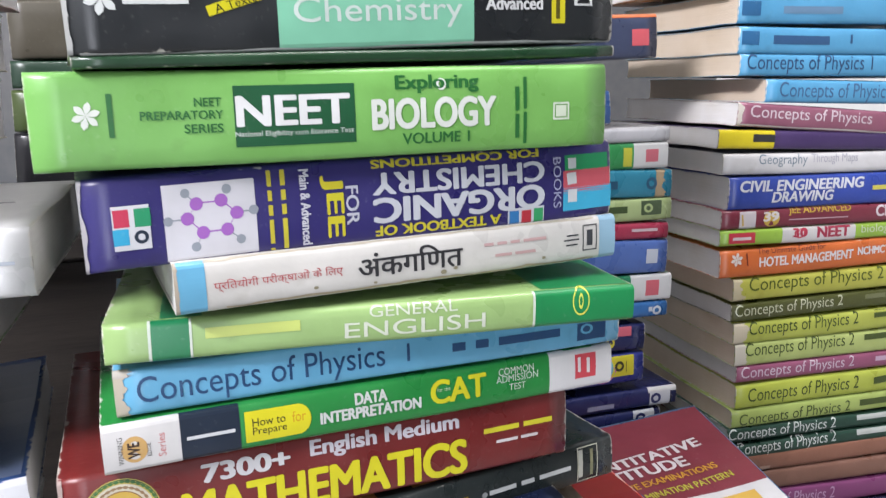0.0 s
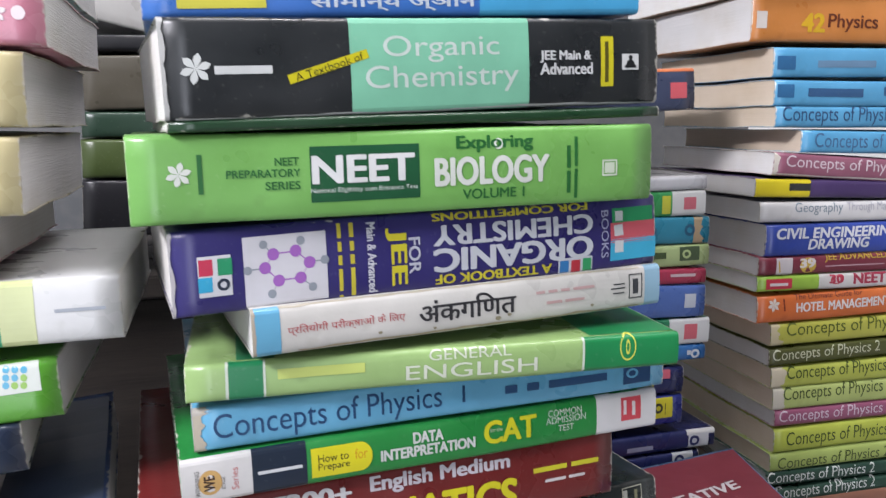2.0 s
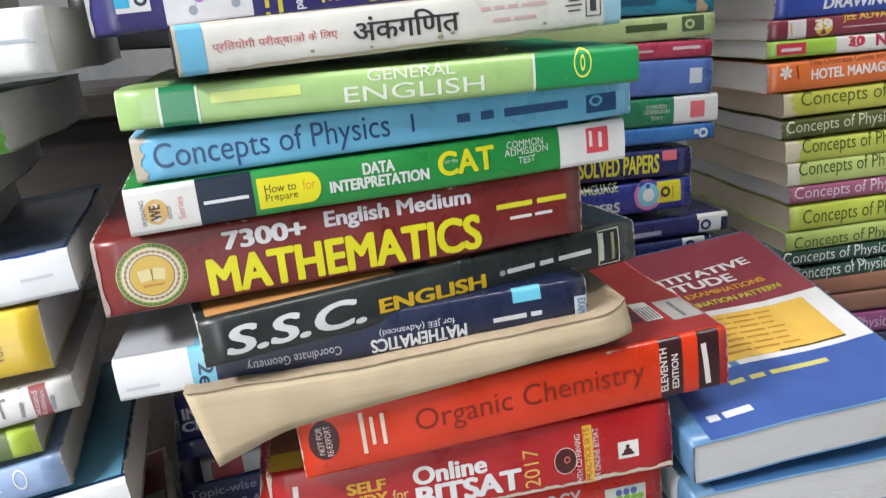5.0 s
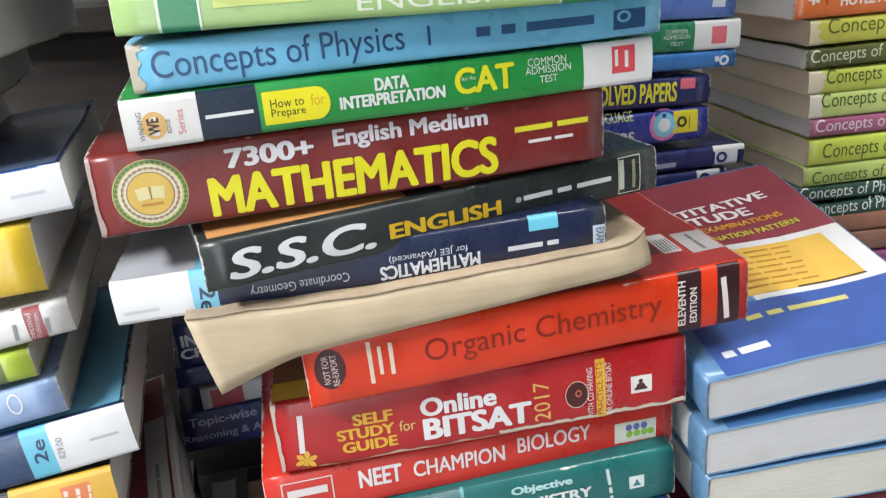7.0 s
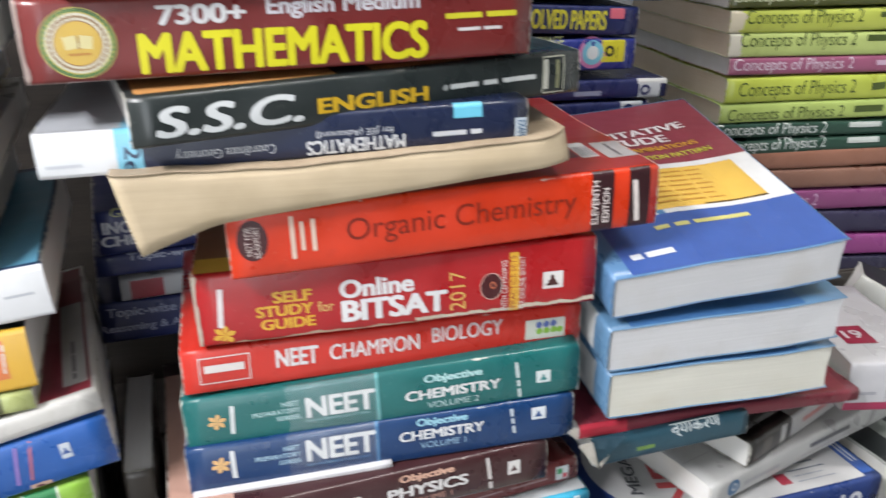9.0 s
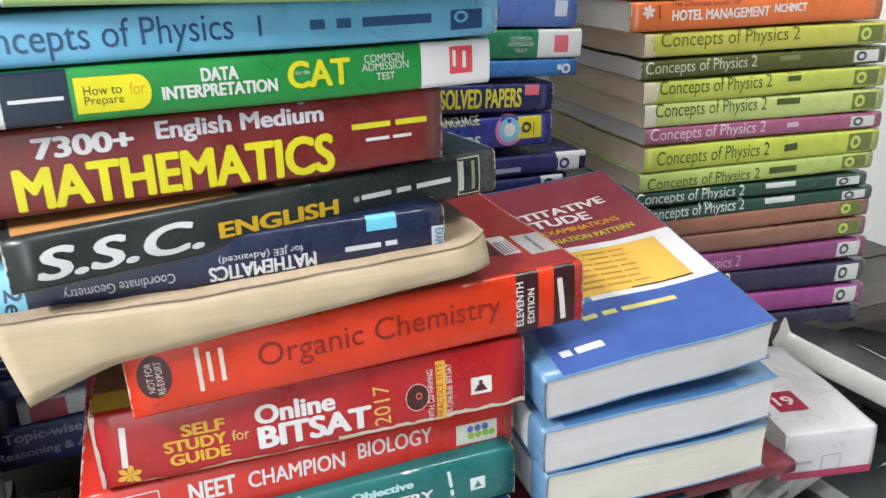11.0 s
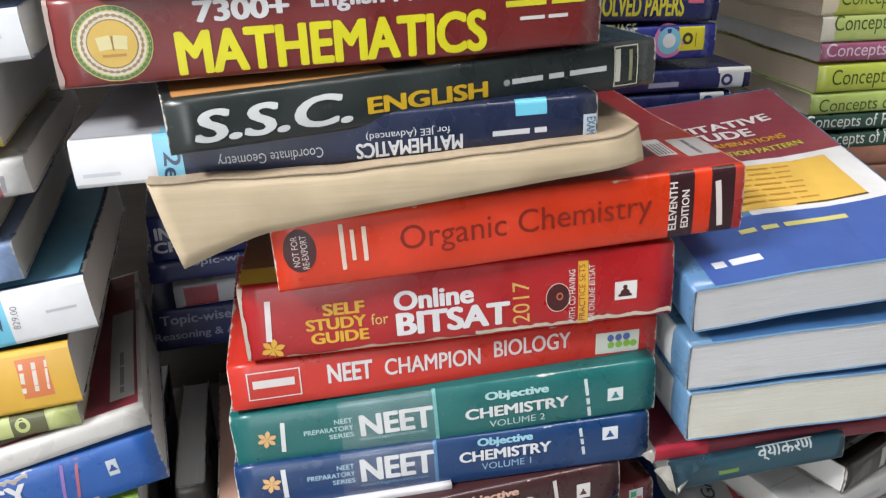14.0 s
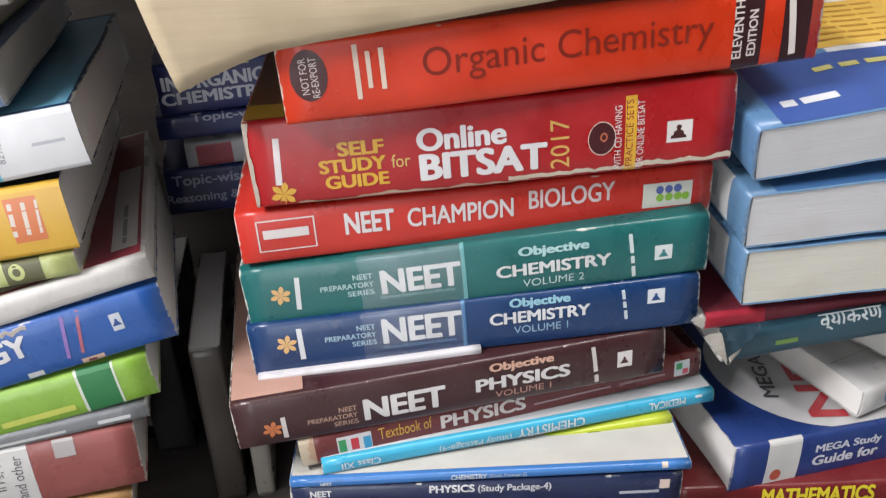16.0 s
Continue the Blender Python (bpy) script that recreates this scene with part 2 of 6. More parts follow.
def glyphs(body, bold):
    """Outlines of a word within a unit box; bold words are struck in a small ring of copies."""
    if (body, bold) not in GLYPHS:
        cu = bpy.data.curves.new("lettering", "FONT")
        cu.body, cu.resolution_u, cu.fill_mode = body, 4, "FRONT"
        ob = bpy.data.objects.new("lettering", cu)
        me = ob.to_mesh()
        vs = np.array([v.co[:2] for v in me.vertices]).reshape(-1, 2)
        fs = [tuple(p.vertices) for p in me.polygons]
        ob.to_mesh_clear()
        bpy.data.objects.remove(ob)
        shifts = [(0, 0)]
        if bold >= 0.015:
            shifts += [(bold * math.cos(a), bold * 0.6 * math.sin(a)) for a in [math.pi * (i + 0.5) / 4 for i in range(8)]]
        k = len(vs)
        vs = np.concatenate([vs + np.array(d) for d in shifts])
        fs = [tuple(i + k * j for i in f) for j in range(len(shifts)) for f in fs]
        lo, hi = vs.min(0), vs.max(0)
        GLYPHS[body, bold] = (np.column_stack([(vs - (lo + hi) / 2) / (hi - lo), np.repeat(np.arange(len(shifts)), k) * 0.000008]), fs)
    return GLYPHS[body, bold]


def text(b, body, x, z, w, h, turn, code, bold=0.0, layer=2, slant=0.0, name="lettering"):
    """Printed words, centred at x, z on the spine, w long and h high, turned by degrees."""
    vs, fs = glyphs(body, bold)
    c, s = math.cos(radians(turn)), math.sin(radians(turn))
    bm = bmesh.new()
    pts = []
    for u, v, lift in vs:
        px, pz = u * w + slant * v * h, v * h
        pts.append(bm.verts.new((x + px * c - pz * s, -lift, z + px * s + pz * c)))
    for f in fs:
        if len(set(f)) > 2:
            try:
                bm.faces.new([pts[i] for i in f])
            except ValueError:
                pass
    bmesh.ops.triangulate(bm, faces=bm.faces[:])
    for _ in range(2):
        far = [e for e in bm.edges if e.calc_length() > 0.005]
        if far:
            bmesh.ops.subdivide_edges(bm, edges=far, cuts=1)
            bmesh.ops.triangulate(bm, faces=bm.faces[:])
    sp = BOOK[b.name][0]
    for _ in range(3):
        bent = [e for e in bm.edges if abs(e.verts[0].co.z - e.verts[1].co.z) > 0.4 * sp.r and (min(v.co.z for v in e.verts) < sp.r or max(v.co.z for v in e.verts) > sp.t - sp.r)]
        if bent:
            bmesh.ops.subdivide_edges(bm, edges=bent, cuts=1)
            bmesh.ops.triangulate(bm, faces=bm.faces[:])
    return decal(b, name, bm, ink(code), layer)


def word_spans(w, words):
    """Start and length of each word of a line w long, from its letter counts."""
    pitch = w / (sum(words) + 0.8 * (len(words) - 1))
    u, out = -w / 2, []
    for n in words:
        out.append((u, n * pitch))
        u += (n + 0.8) * pitch
    return out


def bar(b, x, z, w, h, turn, code, layer=2, name="bar", words=None):
    """A plain printed bar, or one for each word of a line."""
    c, s = math.cos(radians(turn)), math.sin(radians(turn))
    if words and len(words) > 1:
        for u, long in word_spans(w, words):
            u += long / 2
            bar(b, x + u * c, z + u * s, long, h, turn, code, layer, name)
        return
    n = max(2, int(w / 0.008))
    h *= 0.66
    cols = [[(x + (u - 0.5) * w * c - v * h * s, 0, z + (u - 0.5) * w * s + v * h * c) for v in (-0.5, 0, 0.5)] for u in [i / n for i in range(n + 1)]]
    return decal(b, name, grid_mesh(cols), ink(code), layer)


def disc(b, x, z, rx, rz, code, layer=1, hole=0.0, name="emblem", n=28):
    bm = bmesh.new()
    ring = [(x + rx * math.cos(2 * math.pi * i / n), 0, z + rz * math.sin(2 * math.pi * i / n)) for i in range(n)]
    vs = [bm.verts.new(p) for p in ring]
    if hole:
        vi = [bm.verts.new((x + (p[0] - x) * hole, 0, z + (p[2] - z) * hole)) for p in ring]
        for i in range(n):
            bm.faces.new((vs[i], vs[(i + 1) % n], vi[(i + 1) % n], vi[i]))
    else:
        mid = bm.verts.new((x, 0, z))
        for i in range(n):
            bm.faces.new((vs[i], vs[(i + 1) % n], mid))
    return decal(b, name, bm, ink(code), layer)


def beads(b, x, z, rx, rz, n, wide, code, layer=3):
    """A wreath or ring of small print round an emblem: a ribbon whose width swells and narrows n times."""
    bm = bmesh.new()
    m = n * 4
    inner_ring, outer_ring = [], []
    for i in range(m):
        a = 2 * math.pi * i / m
        k = wide * (0.25 + 0.75 * abs(math.sin(n * a / 2)))
        inner_ring.append(bm.verts.new((x + (rx - k / 2) * math.cos(a), 0, z + (rz - k / 2) * math.sin(a))))
        outer_ring.append(bm.verts.new((x + (rx + k / 2) * math.cos(a), 0, z + (rz + k / 2) * math.sin(a))))
    for i in range(m):
        j = (i + 1) % m
        bm.faces.new((inner_ring[i], inner_ring[j], outer_ring[j], outer_ring[i]))
    return decal(b, "emblem", bm, ink(code), layer)


def flower(b, x, z, r, code, layer=2, petals=6):
    """A publisher's mark reduced to plain petals."""
    bm = bmesh.new()
    hub = bm.verts.new((x, 0, z))
    for k in range(petals):
        a = 2 * math.pi * k / petals + 0.3
        pts = [hub]
        for u, v in ((0.5, 0.24), (0.75, 0.22), (1, 0), (0.75, -0.22), (0.5, -0.24)):
            pts.append(bm.verts.new((x + r * (u * math.cos(a) - v * math.sin(a)), 0, z + r * (u * math.sin(a) + v * math.cos(a)))))
        bm.faces.new(pts)
    return decal(b, "emblem", bm, ink(code), layer)


def figure(b, x, z, r, code, layer=2):
    """A publisher's mark reduced to a plain seated outline: round head, shoulders and a wide base."""
    head = [(0.34 * math.sin(a), 0.62 + 0.34 * math.cos(a)) for a in [radians(-150 + 300 * i / 10) for i in range(11)]]
    side = [(0.3, 0.24), (0.62, 0.05), (0.66, -0.35), (0.98, -0.5), (0.98, -0.85)]
    shape = head + side + [(-u, v) for u, v in side[::-1]]
    bm = bmesh.new()
    hub = bm.verts.new((x, 0, z))
    ring = [bm.verts.new((x + r * u, 0, z + r * v)) for u, v in shape]
    for p, q in zip(ring, ring[1:] + ring[:1]):
        bm.faces.new((hub, p, q))
    return decal(b, "emblem", bm, ink(code), layer)


def torn(b, x0, x1, z0, z1, code, seed, side="x", layer=1, jag=1.0):
    """A patch where the printed layer has torn off, with a ragged border on one side."""
    sp = BOOK[b.name][0]
    rnd = random.Random(seed)
    n = 70
    rough_edge = [0.5 + 0.5 * noise.noise(Vector((k * 0.05, seed, 0))) + jag * (0.12 * noise.noise(Vector((k * 0.17, seed, 5))) + 0.04 * noise.noise(Vector((k * 0.5, seed, 9)))) + 0.02 * rnd.random() for k in range(n + 1)]
    rough_edge = [max(r, 0.04) for r in rough_edge]
    if side == "x":
        cols = [[(x0 + (x1 - x0) * u * r, 0, z0 + (z1 - z0) * k / n) for u in (0, 0.5, 1)] for k, r in enumerate(rough_edge)]
    else:
        cols = [[(x0 + (x1 - x0) * k / n, 0, z0 + (z1 - z0) * u * r) for u in (0, 0.5, 1)] for k, r in enumerate(rough_edge)]
    return decal(b, "torn_patch", grid_mesh(cols), ink(code, 0.8), layer)


def frame_line(b, x0, x1, z0, z1, code, t=0.0006, layer=2):
    """A thin printed outline."""
    bm = bmesh.new()
    o = [(x0, z0), (x1, z0), (x1, z1), (x0, z1)]
    i = [(x0 + t, z0 + t), (x1 - t, z0 + t), (x1 - t, z1 - t), (x0 + t, z1 - t)]
    a = [bm.verts.new((x, 0, z)) for x, z in o]
    c = [bm.verts.new((x, 0, z)) for x, z in i]
    for k in range(4):
        bm.faces.new((a[k], a[(k + 1) % 4], c[(k + 1) % 4], c[k]))
    bmesh.ops.subdivide_edges(bm, edges=[e for e in bm.edges if e.calc_length() > 0.003], cuts=6, use_grid_fill=True)
    return decal(b, "outline", bm, ink(code), layer)


def on_top(b, name, bm, code, layer=0):
    """Lays a flat print, given in x and y, on the upper board of a lying book."""
    sp = BOOK[b.name][0]
    for v in bm.verts:
        v.co = sp.warp((v.co.x, v.co.y, sp.t)) + Vector((0, 0, v.co.z + 0.0002 + 0.00022 * layer))
    return part(name, bm, ink(code), b)


def top_panel(b, x0, x1, y0, y1, code, layer=0):
    """A coloured area on the upper board: print, and on the red chemistry book painted shade."""
    nx, ny = max(2, int((x1 - x0) / 0.012)), max(2, int((y1 - y0) / 0.02))
    cols = [[(x0 + (x1 - x0) * i / nx, y0 + (y1 - y0) * j / ny, 0) for j in range(ny + 1)] for i in range(nx + 1)]
    return on_top(b, "board_colour", grid_mesh(cols), code, layer)


def top_text(b, body, x, y, w, h, turn, code, bold=0.0, layer=2):
    """Words on the upper board, centred at x, y."""
    vs, fs = glyphs(body, bold)
    c, s = math.cos(radians(turn)), math.sin(radians(turn))
    bm = bmesh.new()
    pts = [bm.verts.new((x + u * w * c - v * h * s, y + u * w * s + v * h * c, lift)) for u, v, lift in vs]
    for f in fs:
        if len(set(f)) > 2:
            try:
                bm.faces.new([pts[i] for i in f])
            except ValueError:
                pass
    bmesh.ops.triangulate(bm, faces=bm.faces[:])
    return on_top(b, "lettering", bm, code, layer)


def top_bar(b, x, y, w, h, turn, code, words, layer=2):
    """A line of writing on the upper board, as one plain bar for each word."""
    c, s = math.cos(radians(turn)), math.sin(radians(turn))
    for u0, long in word_spans(w, words):
        n = max(1, int(long / 0.01))
        cols = [[(x + u * c - v * s, y + u * s + v * c, 0) for v in (-h * 0.36, h * 0.36)] for u in [u0 + long * i / n for i in range(n + 1)]]
        on_top(b, "bar", grid_mesh(cols), code, layer)


def top_disc(b, x, y, rx, ry, code, layer=1):
    """A printed ellipse on the upper board, clipped to the board."""
    sp = BOOK[b.name][0]
    bm = bmesh.new()
    n = 40
    rings = []
    for k in range(6):
        rings.append([bm.verts.new((min(max(x + rx * k / 5 * math.cos(2 * math.pi * i / n), 0.001), sp.w - 0.001), min(max(y + ry * k / 5 * math.sin(2 * math.pi * i / n), 0.003), sp.d - 0.002), 0)) for i in range(n)])
    for a, c in zip(rings[1:], rings[2:]):
        for i in range(n):
            bm.faces.new((a[i], a[(i + 1) % n], c[(i + 1) % n], c[i]))
    bm.faces.new(rings[1])
    for v in rings[0]:
        bm.verts.remove(v)
    return on_top(b, "board_colour", bm, code, layer)


# ---- setting ----
PLASTER = plain("plaster", (0.74, 0.75, 0.74, 1), (0.82, 0.82, 0.80, 1), 3, 0.85)
# Wood darkened almost to black, so its colour holds the shade between stacks.
WOOD = plain("shade_dark_wood", (0.030, 0.026, 0.024, 1), (0.055, 0.046, 0.040, 1), 5, 0.55, (1, 14, 14))
CONCRETE = plain("concrete", (0.42, 0.41, 0.40, 1), (0.54, 0.53, 0.51, 1), 4, 0.7)
# Near-black grey that puts the shade behind the stacks into the wall colour.
DARK = plain("shade_dark_backing", (0.085, 0.09, 0.096, 1), (0.13, 0.13, 0.13, 1), 6, 0.8)


def setting(name, lo, hi, mat, label, category):
    return tagged(box(name, lo, hi, mat), label, category, kind="structure")


# Floor, ceiling and side walls are unseen: close and pale to bounce fill light.
setting("floor", (-1.7, -1.85, -0.1), (2.2, 1.5, 0.0), CONCRETE, "unseen grey concrete floor, kept pale to bounce light", "floor")
setting("ceiling", (-1.7, -1.85, 2.6), (2.2, 1.5, 2.7), PLASTER, "unseen pale ceiling, added to bounce fill light", "ceiling")
setting("wall_west", (-1.7, -1.85, 0.0), (-1.6, 1.5, 2.6), PLASTER, "unseen pale side wall, added to bounce fill light", "wall")
setting("wall_east", (2.1, -1.85, 0.0), (2.2, 1.5, 2.6), PLASTER, "unseen pale side wall, added to bounce fill light", "wall")
setting("wall_north_1", (-1.6, 1.4, 0.0), (1.12, 1.5, 2.6), DARK, "wall behind the stacks of books, coloured dark for the gap's shade", "wall")
setting("wall_north_2", (1.12, 1.4, 0.0), (2.1, 1.5, 2.6), PLASTER, "pale plastered wall past the tall stack", "wall")
setting("wall_south_1", (-1.6, -1.85, 0.0), (-0.97, -1.75, 2.6), PLASTER, "unseen pale wall beside the shop doorway, bouncing fill light", "wall")
# Unseen wall, made dark so the right ends of the spines reflect less.
setting("wall_south_2", (-0.31, -1.85, 0.0), (2.1, -1.75, 2.6), DARK, "unseen wall beside the shop doorway, dark to dim reflections", "wall")
setting("wall_south_3", (-0.97, -1.85, 2.1), (-0.31, -1.75, 2.6), PLASTER, "pale plastered lintel over the shop doorway", "wall")


def bench(name, lo, hi, label):
    """Planked wooden top on a dark box frame."""
    base = new(name)
    tagged(base, label, "bench")
    box("frame", (lo[0] + 0.02, lo[1] + 0.02, 0.0), (hi[0] - 0.02, hi[1] - 0.02, hi[2] - 0.022), WOOD, base, 0.003)
    n = max(2, round((hi[1] - lo[1]) / 0.11))
    for i in range(n):
        y0 = lo[1] + (hi[1] - lo[1]) * i / n
        box("plank", (lo[0], y0 + 0.001, hi[2] - 0.02), (hi[0], y0 + (hi[1] - lo[1]) / n - 0.001, hi[2]), WOOD, base, 0.002)
    return base


bench("display_table", (-0.6, 0.24, 0), (1.0, 0.49, 0.682), "wooden display table under the stacks, coloured dark for shade")
bench("bench", (-0.6, 0.5, 0), (0.11, 0.70, 0.70), "wooden bench behind the front stacks, coloured dark for shade")
bench("bench", (-0.3, 0.71, 0), (0.11, 1.0, 1.135), "wooden shelf unit behind the stacks, coloured dark for shade")
bench("bench", (0.12, 0.5, 0), (0.41, 0.80, 0.93), "wooden bench carrying a stack of books, coloured dark for shade")
bench("bench", (0.42, 0.5, 0), (0.9, 0.80, 0.83), "wooden bench carrying a tall stack, coloured dark for shade")



# front stack, top to bottom
b = book("thin blue general knowledge paperback with yellow lettering", (-0.0189, 0.3447, 1.3138), 0, 3.4751, (0.2237, 0.0108, 0.18), "2f5fb4", "grey", 1, "books in the main stack")
rect(b, 0.1422, 0.2237, 0, 0.0108, "3c96d8")
bar(b, 0.0352, 0.0057, 0.0359, 0.0063, 0, "c9c23c")
text(b, "सामान्य ज्ञान", 0.1062, 0.0033, 0.0699, 0.0064, 0, "c9d8ee", 0.02)
b = book("thin blue general knowledge paperback under its twin", (-0.0214, 0.3447, 1.3032), 0, 2.8647, (0.2276, 0.0109, 0.18), "2f5fb4", "grey", 1, "books in the main stack")
rect(b, 0.1449, 0.2276, 0, 0.0109, "3c96d8")
bar(b, 0.0316, 0.006, 0.0359, 0.0059, 0, "c9c23c")
text(b, "सामान्य ज्ञान", 0.1056, 0.0053, 0.0755, 0.0059, 0, "c9d8ee", 0.02)
b = book("thick black organic chemistry textbook with a mint panel and rubbed edges", (-0.0146, 0.3331, 1.2626), 3.5, 2.3894, (0.2347, 0.0408, 0.18), "1e2123", "grey", 1.5, "books in the main stack")
rect(b, 0.0771, 0.1629, 0, 0.0408, "74c79c")
flower(b, 0.0132, 0.0203, 0.0064, "dfe8e2", 2, 6)
bar(b, 0.0321, 0.0196, 0.0233, 0.005, 0, "d8dedb", words=(7,))
bar(b, 0.0676, 0.0205, 0.0363, 0.0059, 16.8065, "d8c818")
text(b, "A Textbook of", 0.0679, 0.0204, 0.0309, 0.0033, 16.6755, "2a2810", 0, 3)
text(b, "Organic", 0.1198, 0.0273, 0.0556, 0.0116, 0, "d4f0e0", 0)
text(b, "Chemistry", 0.1204, 0.0141, 0.0738, 0.0126, 0, "d4f0e0", 0)
text(b, "JEE Main &", 0.1825, 0.0229, 0.0278, 0.0057, 0, "e4e8e6", 0.0375)
text(b, "Advanced", 0.1829, 0.0173, 0.0286, 0.0055, 0, "e4e8e6", 0.0375)
rect(b, 0.2018, 0.2089, 0.0086, 0.0322, "d4c41c", 1)
bar(b, 0.2051, 0.0202, 0.0192, 0.0031, 90, "4a4414", 3)
rect(b, 0.2138, 0.2234, 0.0163, 0.0239, "dfe3e0", 1)
figure(b, 0.2187, 0.0201, 0.0034, "17191b", 3)
torn(b, 0.004, 0.2345, 0, 0.0021, "c6c8c4", 41, "z", 3, 2.0)
torn(b, 0, 0.0032, 0, 0.0408, "b8bab6", 42, "x", 3, 2.0)
b = book("thin dark green paperback with a pale worn edge", (-0.014, 0.3336, 1.2581), 2.5, 1.8462, (0.2333, 0.0049, 0.18), "17351f", "grey", 1, "books in the main stack")
b = book("thick bright green biology textbook with a white title", (-0.0299, 0.3374, 1.2198), 0.3, 1.2769, (0.2423, 0.037, 0.18), "66a64c", "grey", 0.6, "books in the main stack")
flower(b, 0.0198, 0.0207, 0.0053, "e6f4de", 2, 6)
bar(b, 0.0282, 0.0205, 0.0163, 0.003, 90, "1f5a2a", words=(7,))
text(b, "NEET", 0.0638, 0.0249, 0.0102, 0.0034, 0, "1f5a2a", 0.02)
text(b, "PREPARATORY", 0.054, 0.0201, 0.0308, 0.0034, 0, "1f5a2a", 0.02)
text(b, "SERIES", 0.0618, 0.0148, 0.0148, 0.0035, 0, "1f5a2a", 0.02)
rect(b, 0.0736, 0.1226, 0.0069, 0.0309, "17492c", 1)
text(b, "NEET", 0.0974, 0.0209, 0.0463, 0.0121, 0, "eceeec", 0.0375)
text(b, "National Eligibility cum Entrance Test", 0.0976, 0.0117, 0.0481, 0.0026, 0, "d8e6d8", 0.01)
text(b, "Exploring", 0.1593, 0.0297, 0.0381, 0.0077, 0, "1f5a2a", 0.0375)
text(b, "BIOLOGY", 0.1581, 0.0176, 0.057, 0.0131, 0, "e2ecdc", 0.045)
text(b, "VOLUME 1", 0.1583, 0.007, 0.0309, 0.0047, 0, "1f5a2a", 0.02)
bar(b, 0.1969, 0.0165, 0.0225, 0.003, 90, "1f5a2a", words=(6, 6))
bar(b, 0.2008, 0.0173, 0.0292, 0.0025, 90, "1f5a2a", words=(8, 8))
frame_line(b, 0.2149, 0.2231, 0.0126, 0.0204, "d6eac8", 0.0008, 2)
rect(b, 0.2163, 0.2217, 0.014, 0.019, "cfe6bd", 1)
disc(b, 0.1609, 0.0295, 0.0023, 0.0025, "e2ecdc", 3, 0.5)
b = book("purple organic chemistry textbook lying upside down, molecule on a white panel", (-0.0152, 0.3419, 1.1799), 3.3, 2.0351, (0.2427, 0.0372, 0.18), "2a255f", "grey", 1, "books in the main stack")
text(b, "JEE", 0.0999, 0.0174, 0.0272, 0.0101, -90, "e0cf2a", 0.0375)
text(b, "FOR", 0.1087, 0.0173, 0.0171, 0.0058, -90, "cdd2e6", 0.02)
text(b, "Main & Advanced", 0.0881, 0.0181, 0.0324, 0.0043, -90, "d8daea", 0.0375)
bar(b, 0.0789, 0.0181, 0.0334, 0.003, -90, "c8b832", words=(3, 2, 2, 6))
bar(b, 0.0732, 0.018, 0.0338, 0.0027, -90, "c8b832", words=(3, 2, 2, 6))
text(b, "ORGANIC", 0.1615, 0.0137, 0.0871, 0.0115, 180, "d8deec", 0.045)
text(b, "CHEMISTRY", 0.1616, 0.0255, 0.0869, 0.0099, 180, "d8deec", 0.0375)
text(b, "FOR COMPETITIONS", 0.16, 0.0343, 0.0844, 0.0038, 180, "c8b82a", 0.0375)
text(b, "A TEXTBOOK OF", 0.15, 0.0046, 0.0625, 0.0048, 180, "d8c82e", 0.0375)
rect(b, 0.185, 0.2047, -0.0002, 0.0088, "d8dcea", 1)
rect(b, 0.1858, 0.191, 0.0014, 0.0076, "2f6fb4", 2)
rect(b, 0.1924, 0.1977, 0.0012, 0.0074, "c0303a", 2)
rect(b, 0.1991, 0.2042, 0.0012, 0.0078, "2f9a5a", 2)
text(b, "BOOKS", 0.2122, 0.019, 0.0244, 0.0043, -90, "a9add0", 0)
rect(b, 0.2166, 0.2411, 0.0221, 0.0317, "1f8a52", 1)
rect(b, 0.2155, 0.2422, 0.0134, 0.0243, "d0505a", 1)
rect(b, 0.2155, 0.243, 0.0046, 0.0159, "35a5dc", 1)
bar(b, 0.2207, 0.0277, 0.0051, 0.0068, -90, "dfe6e8")
bar(b, 0.2203, 0.0204, 0.0057, 0.008, -84.4875, "dfe6e8")
bar(b, 0.2207, 0.0119, 0.0063, 0.0078, -90, "dfe6e8")
rect(b, 0.0112, 0.0252, 0.0082, 0.0259, "e0e2ea", 1)
rect(b, 0.0117, 0.0175, 0.0175, 0.0245, "c8344c", 2)
rect(b, 0.0195, 0.0256, 0.0172, 0.0245, "23895a", 2)
rect(b, 0.0111, 0.017, 0.0103, 0.0168, "2fa0dc", 2)
disc(b, 0.0216, 0.0131, 0.0027, 0.0027, "1f2a3a", 2, 0.5)
rect(b, 0.0305, 0.0671, 0.0015, 0.0324, "e4e2ee", 1)
bar(b, 0.0482, 0.0243, 0.0099, 0.001, 0, "9a5cb8", 3)
bar(b, 0.0564, 0.0216, 0.0082, 0.0008, -43.5891, "9a5cb8", 3)
bar(b, 0.0568, 0.0153, 0.0078, 0.0004, -123.5995, "9a5cb8", 3)
bar(b, 0.05, 0.0123, 0.0097, 0.001, -180, "9a5cb8", 3)
bar(b, 0.0426, 0.015, 0.0084, 0.0008, 132.8386, "9a5cb8", 3)
bar(b, 0.0412, 0.0208, 0.0069, 0.0004, 55.5279, "9a5cb8", 3)
bar(b, 0.0416, 0.026, 0.0061, 0.0007, 130.9327, "8a929c", 3)
bar(b, 0.0543, 0.0264, 0.0051, 0.0004, 59.9483, "8a929c", 3)
bar(b, 0.0626, 0.0192, 0.0069, 0.001, 0, "8a929c", 3)
bar(b, 0.0577, 0.0099, 0.007, 0.0008, -42.1322, "8a929c", 3)
bar(b, 0.0434, 0.0089, 0.0065, 0.0004, -119.8517, "8a929c", 3)
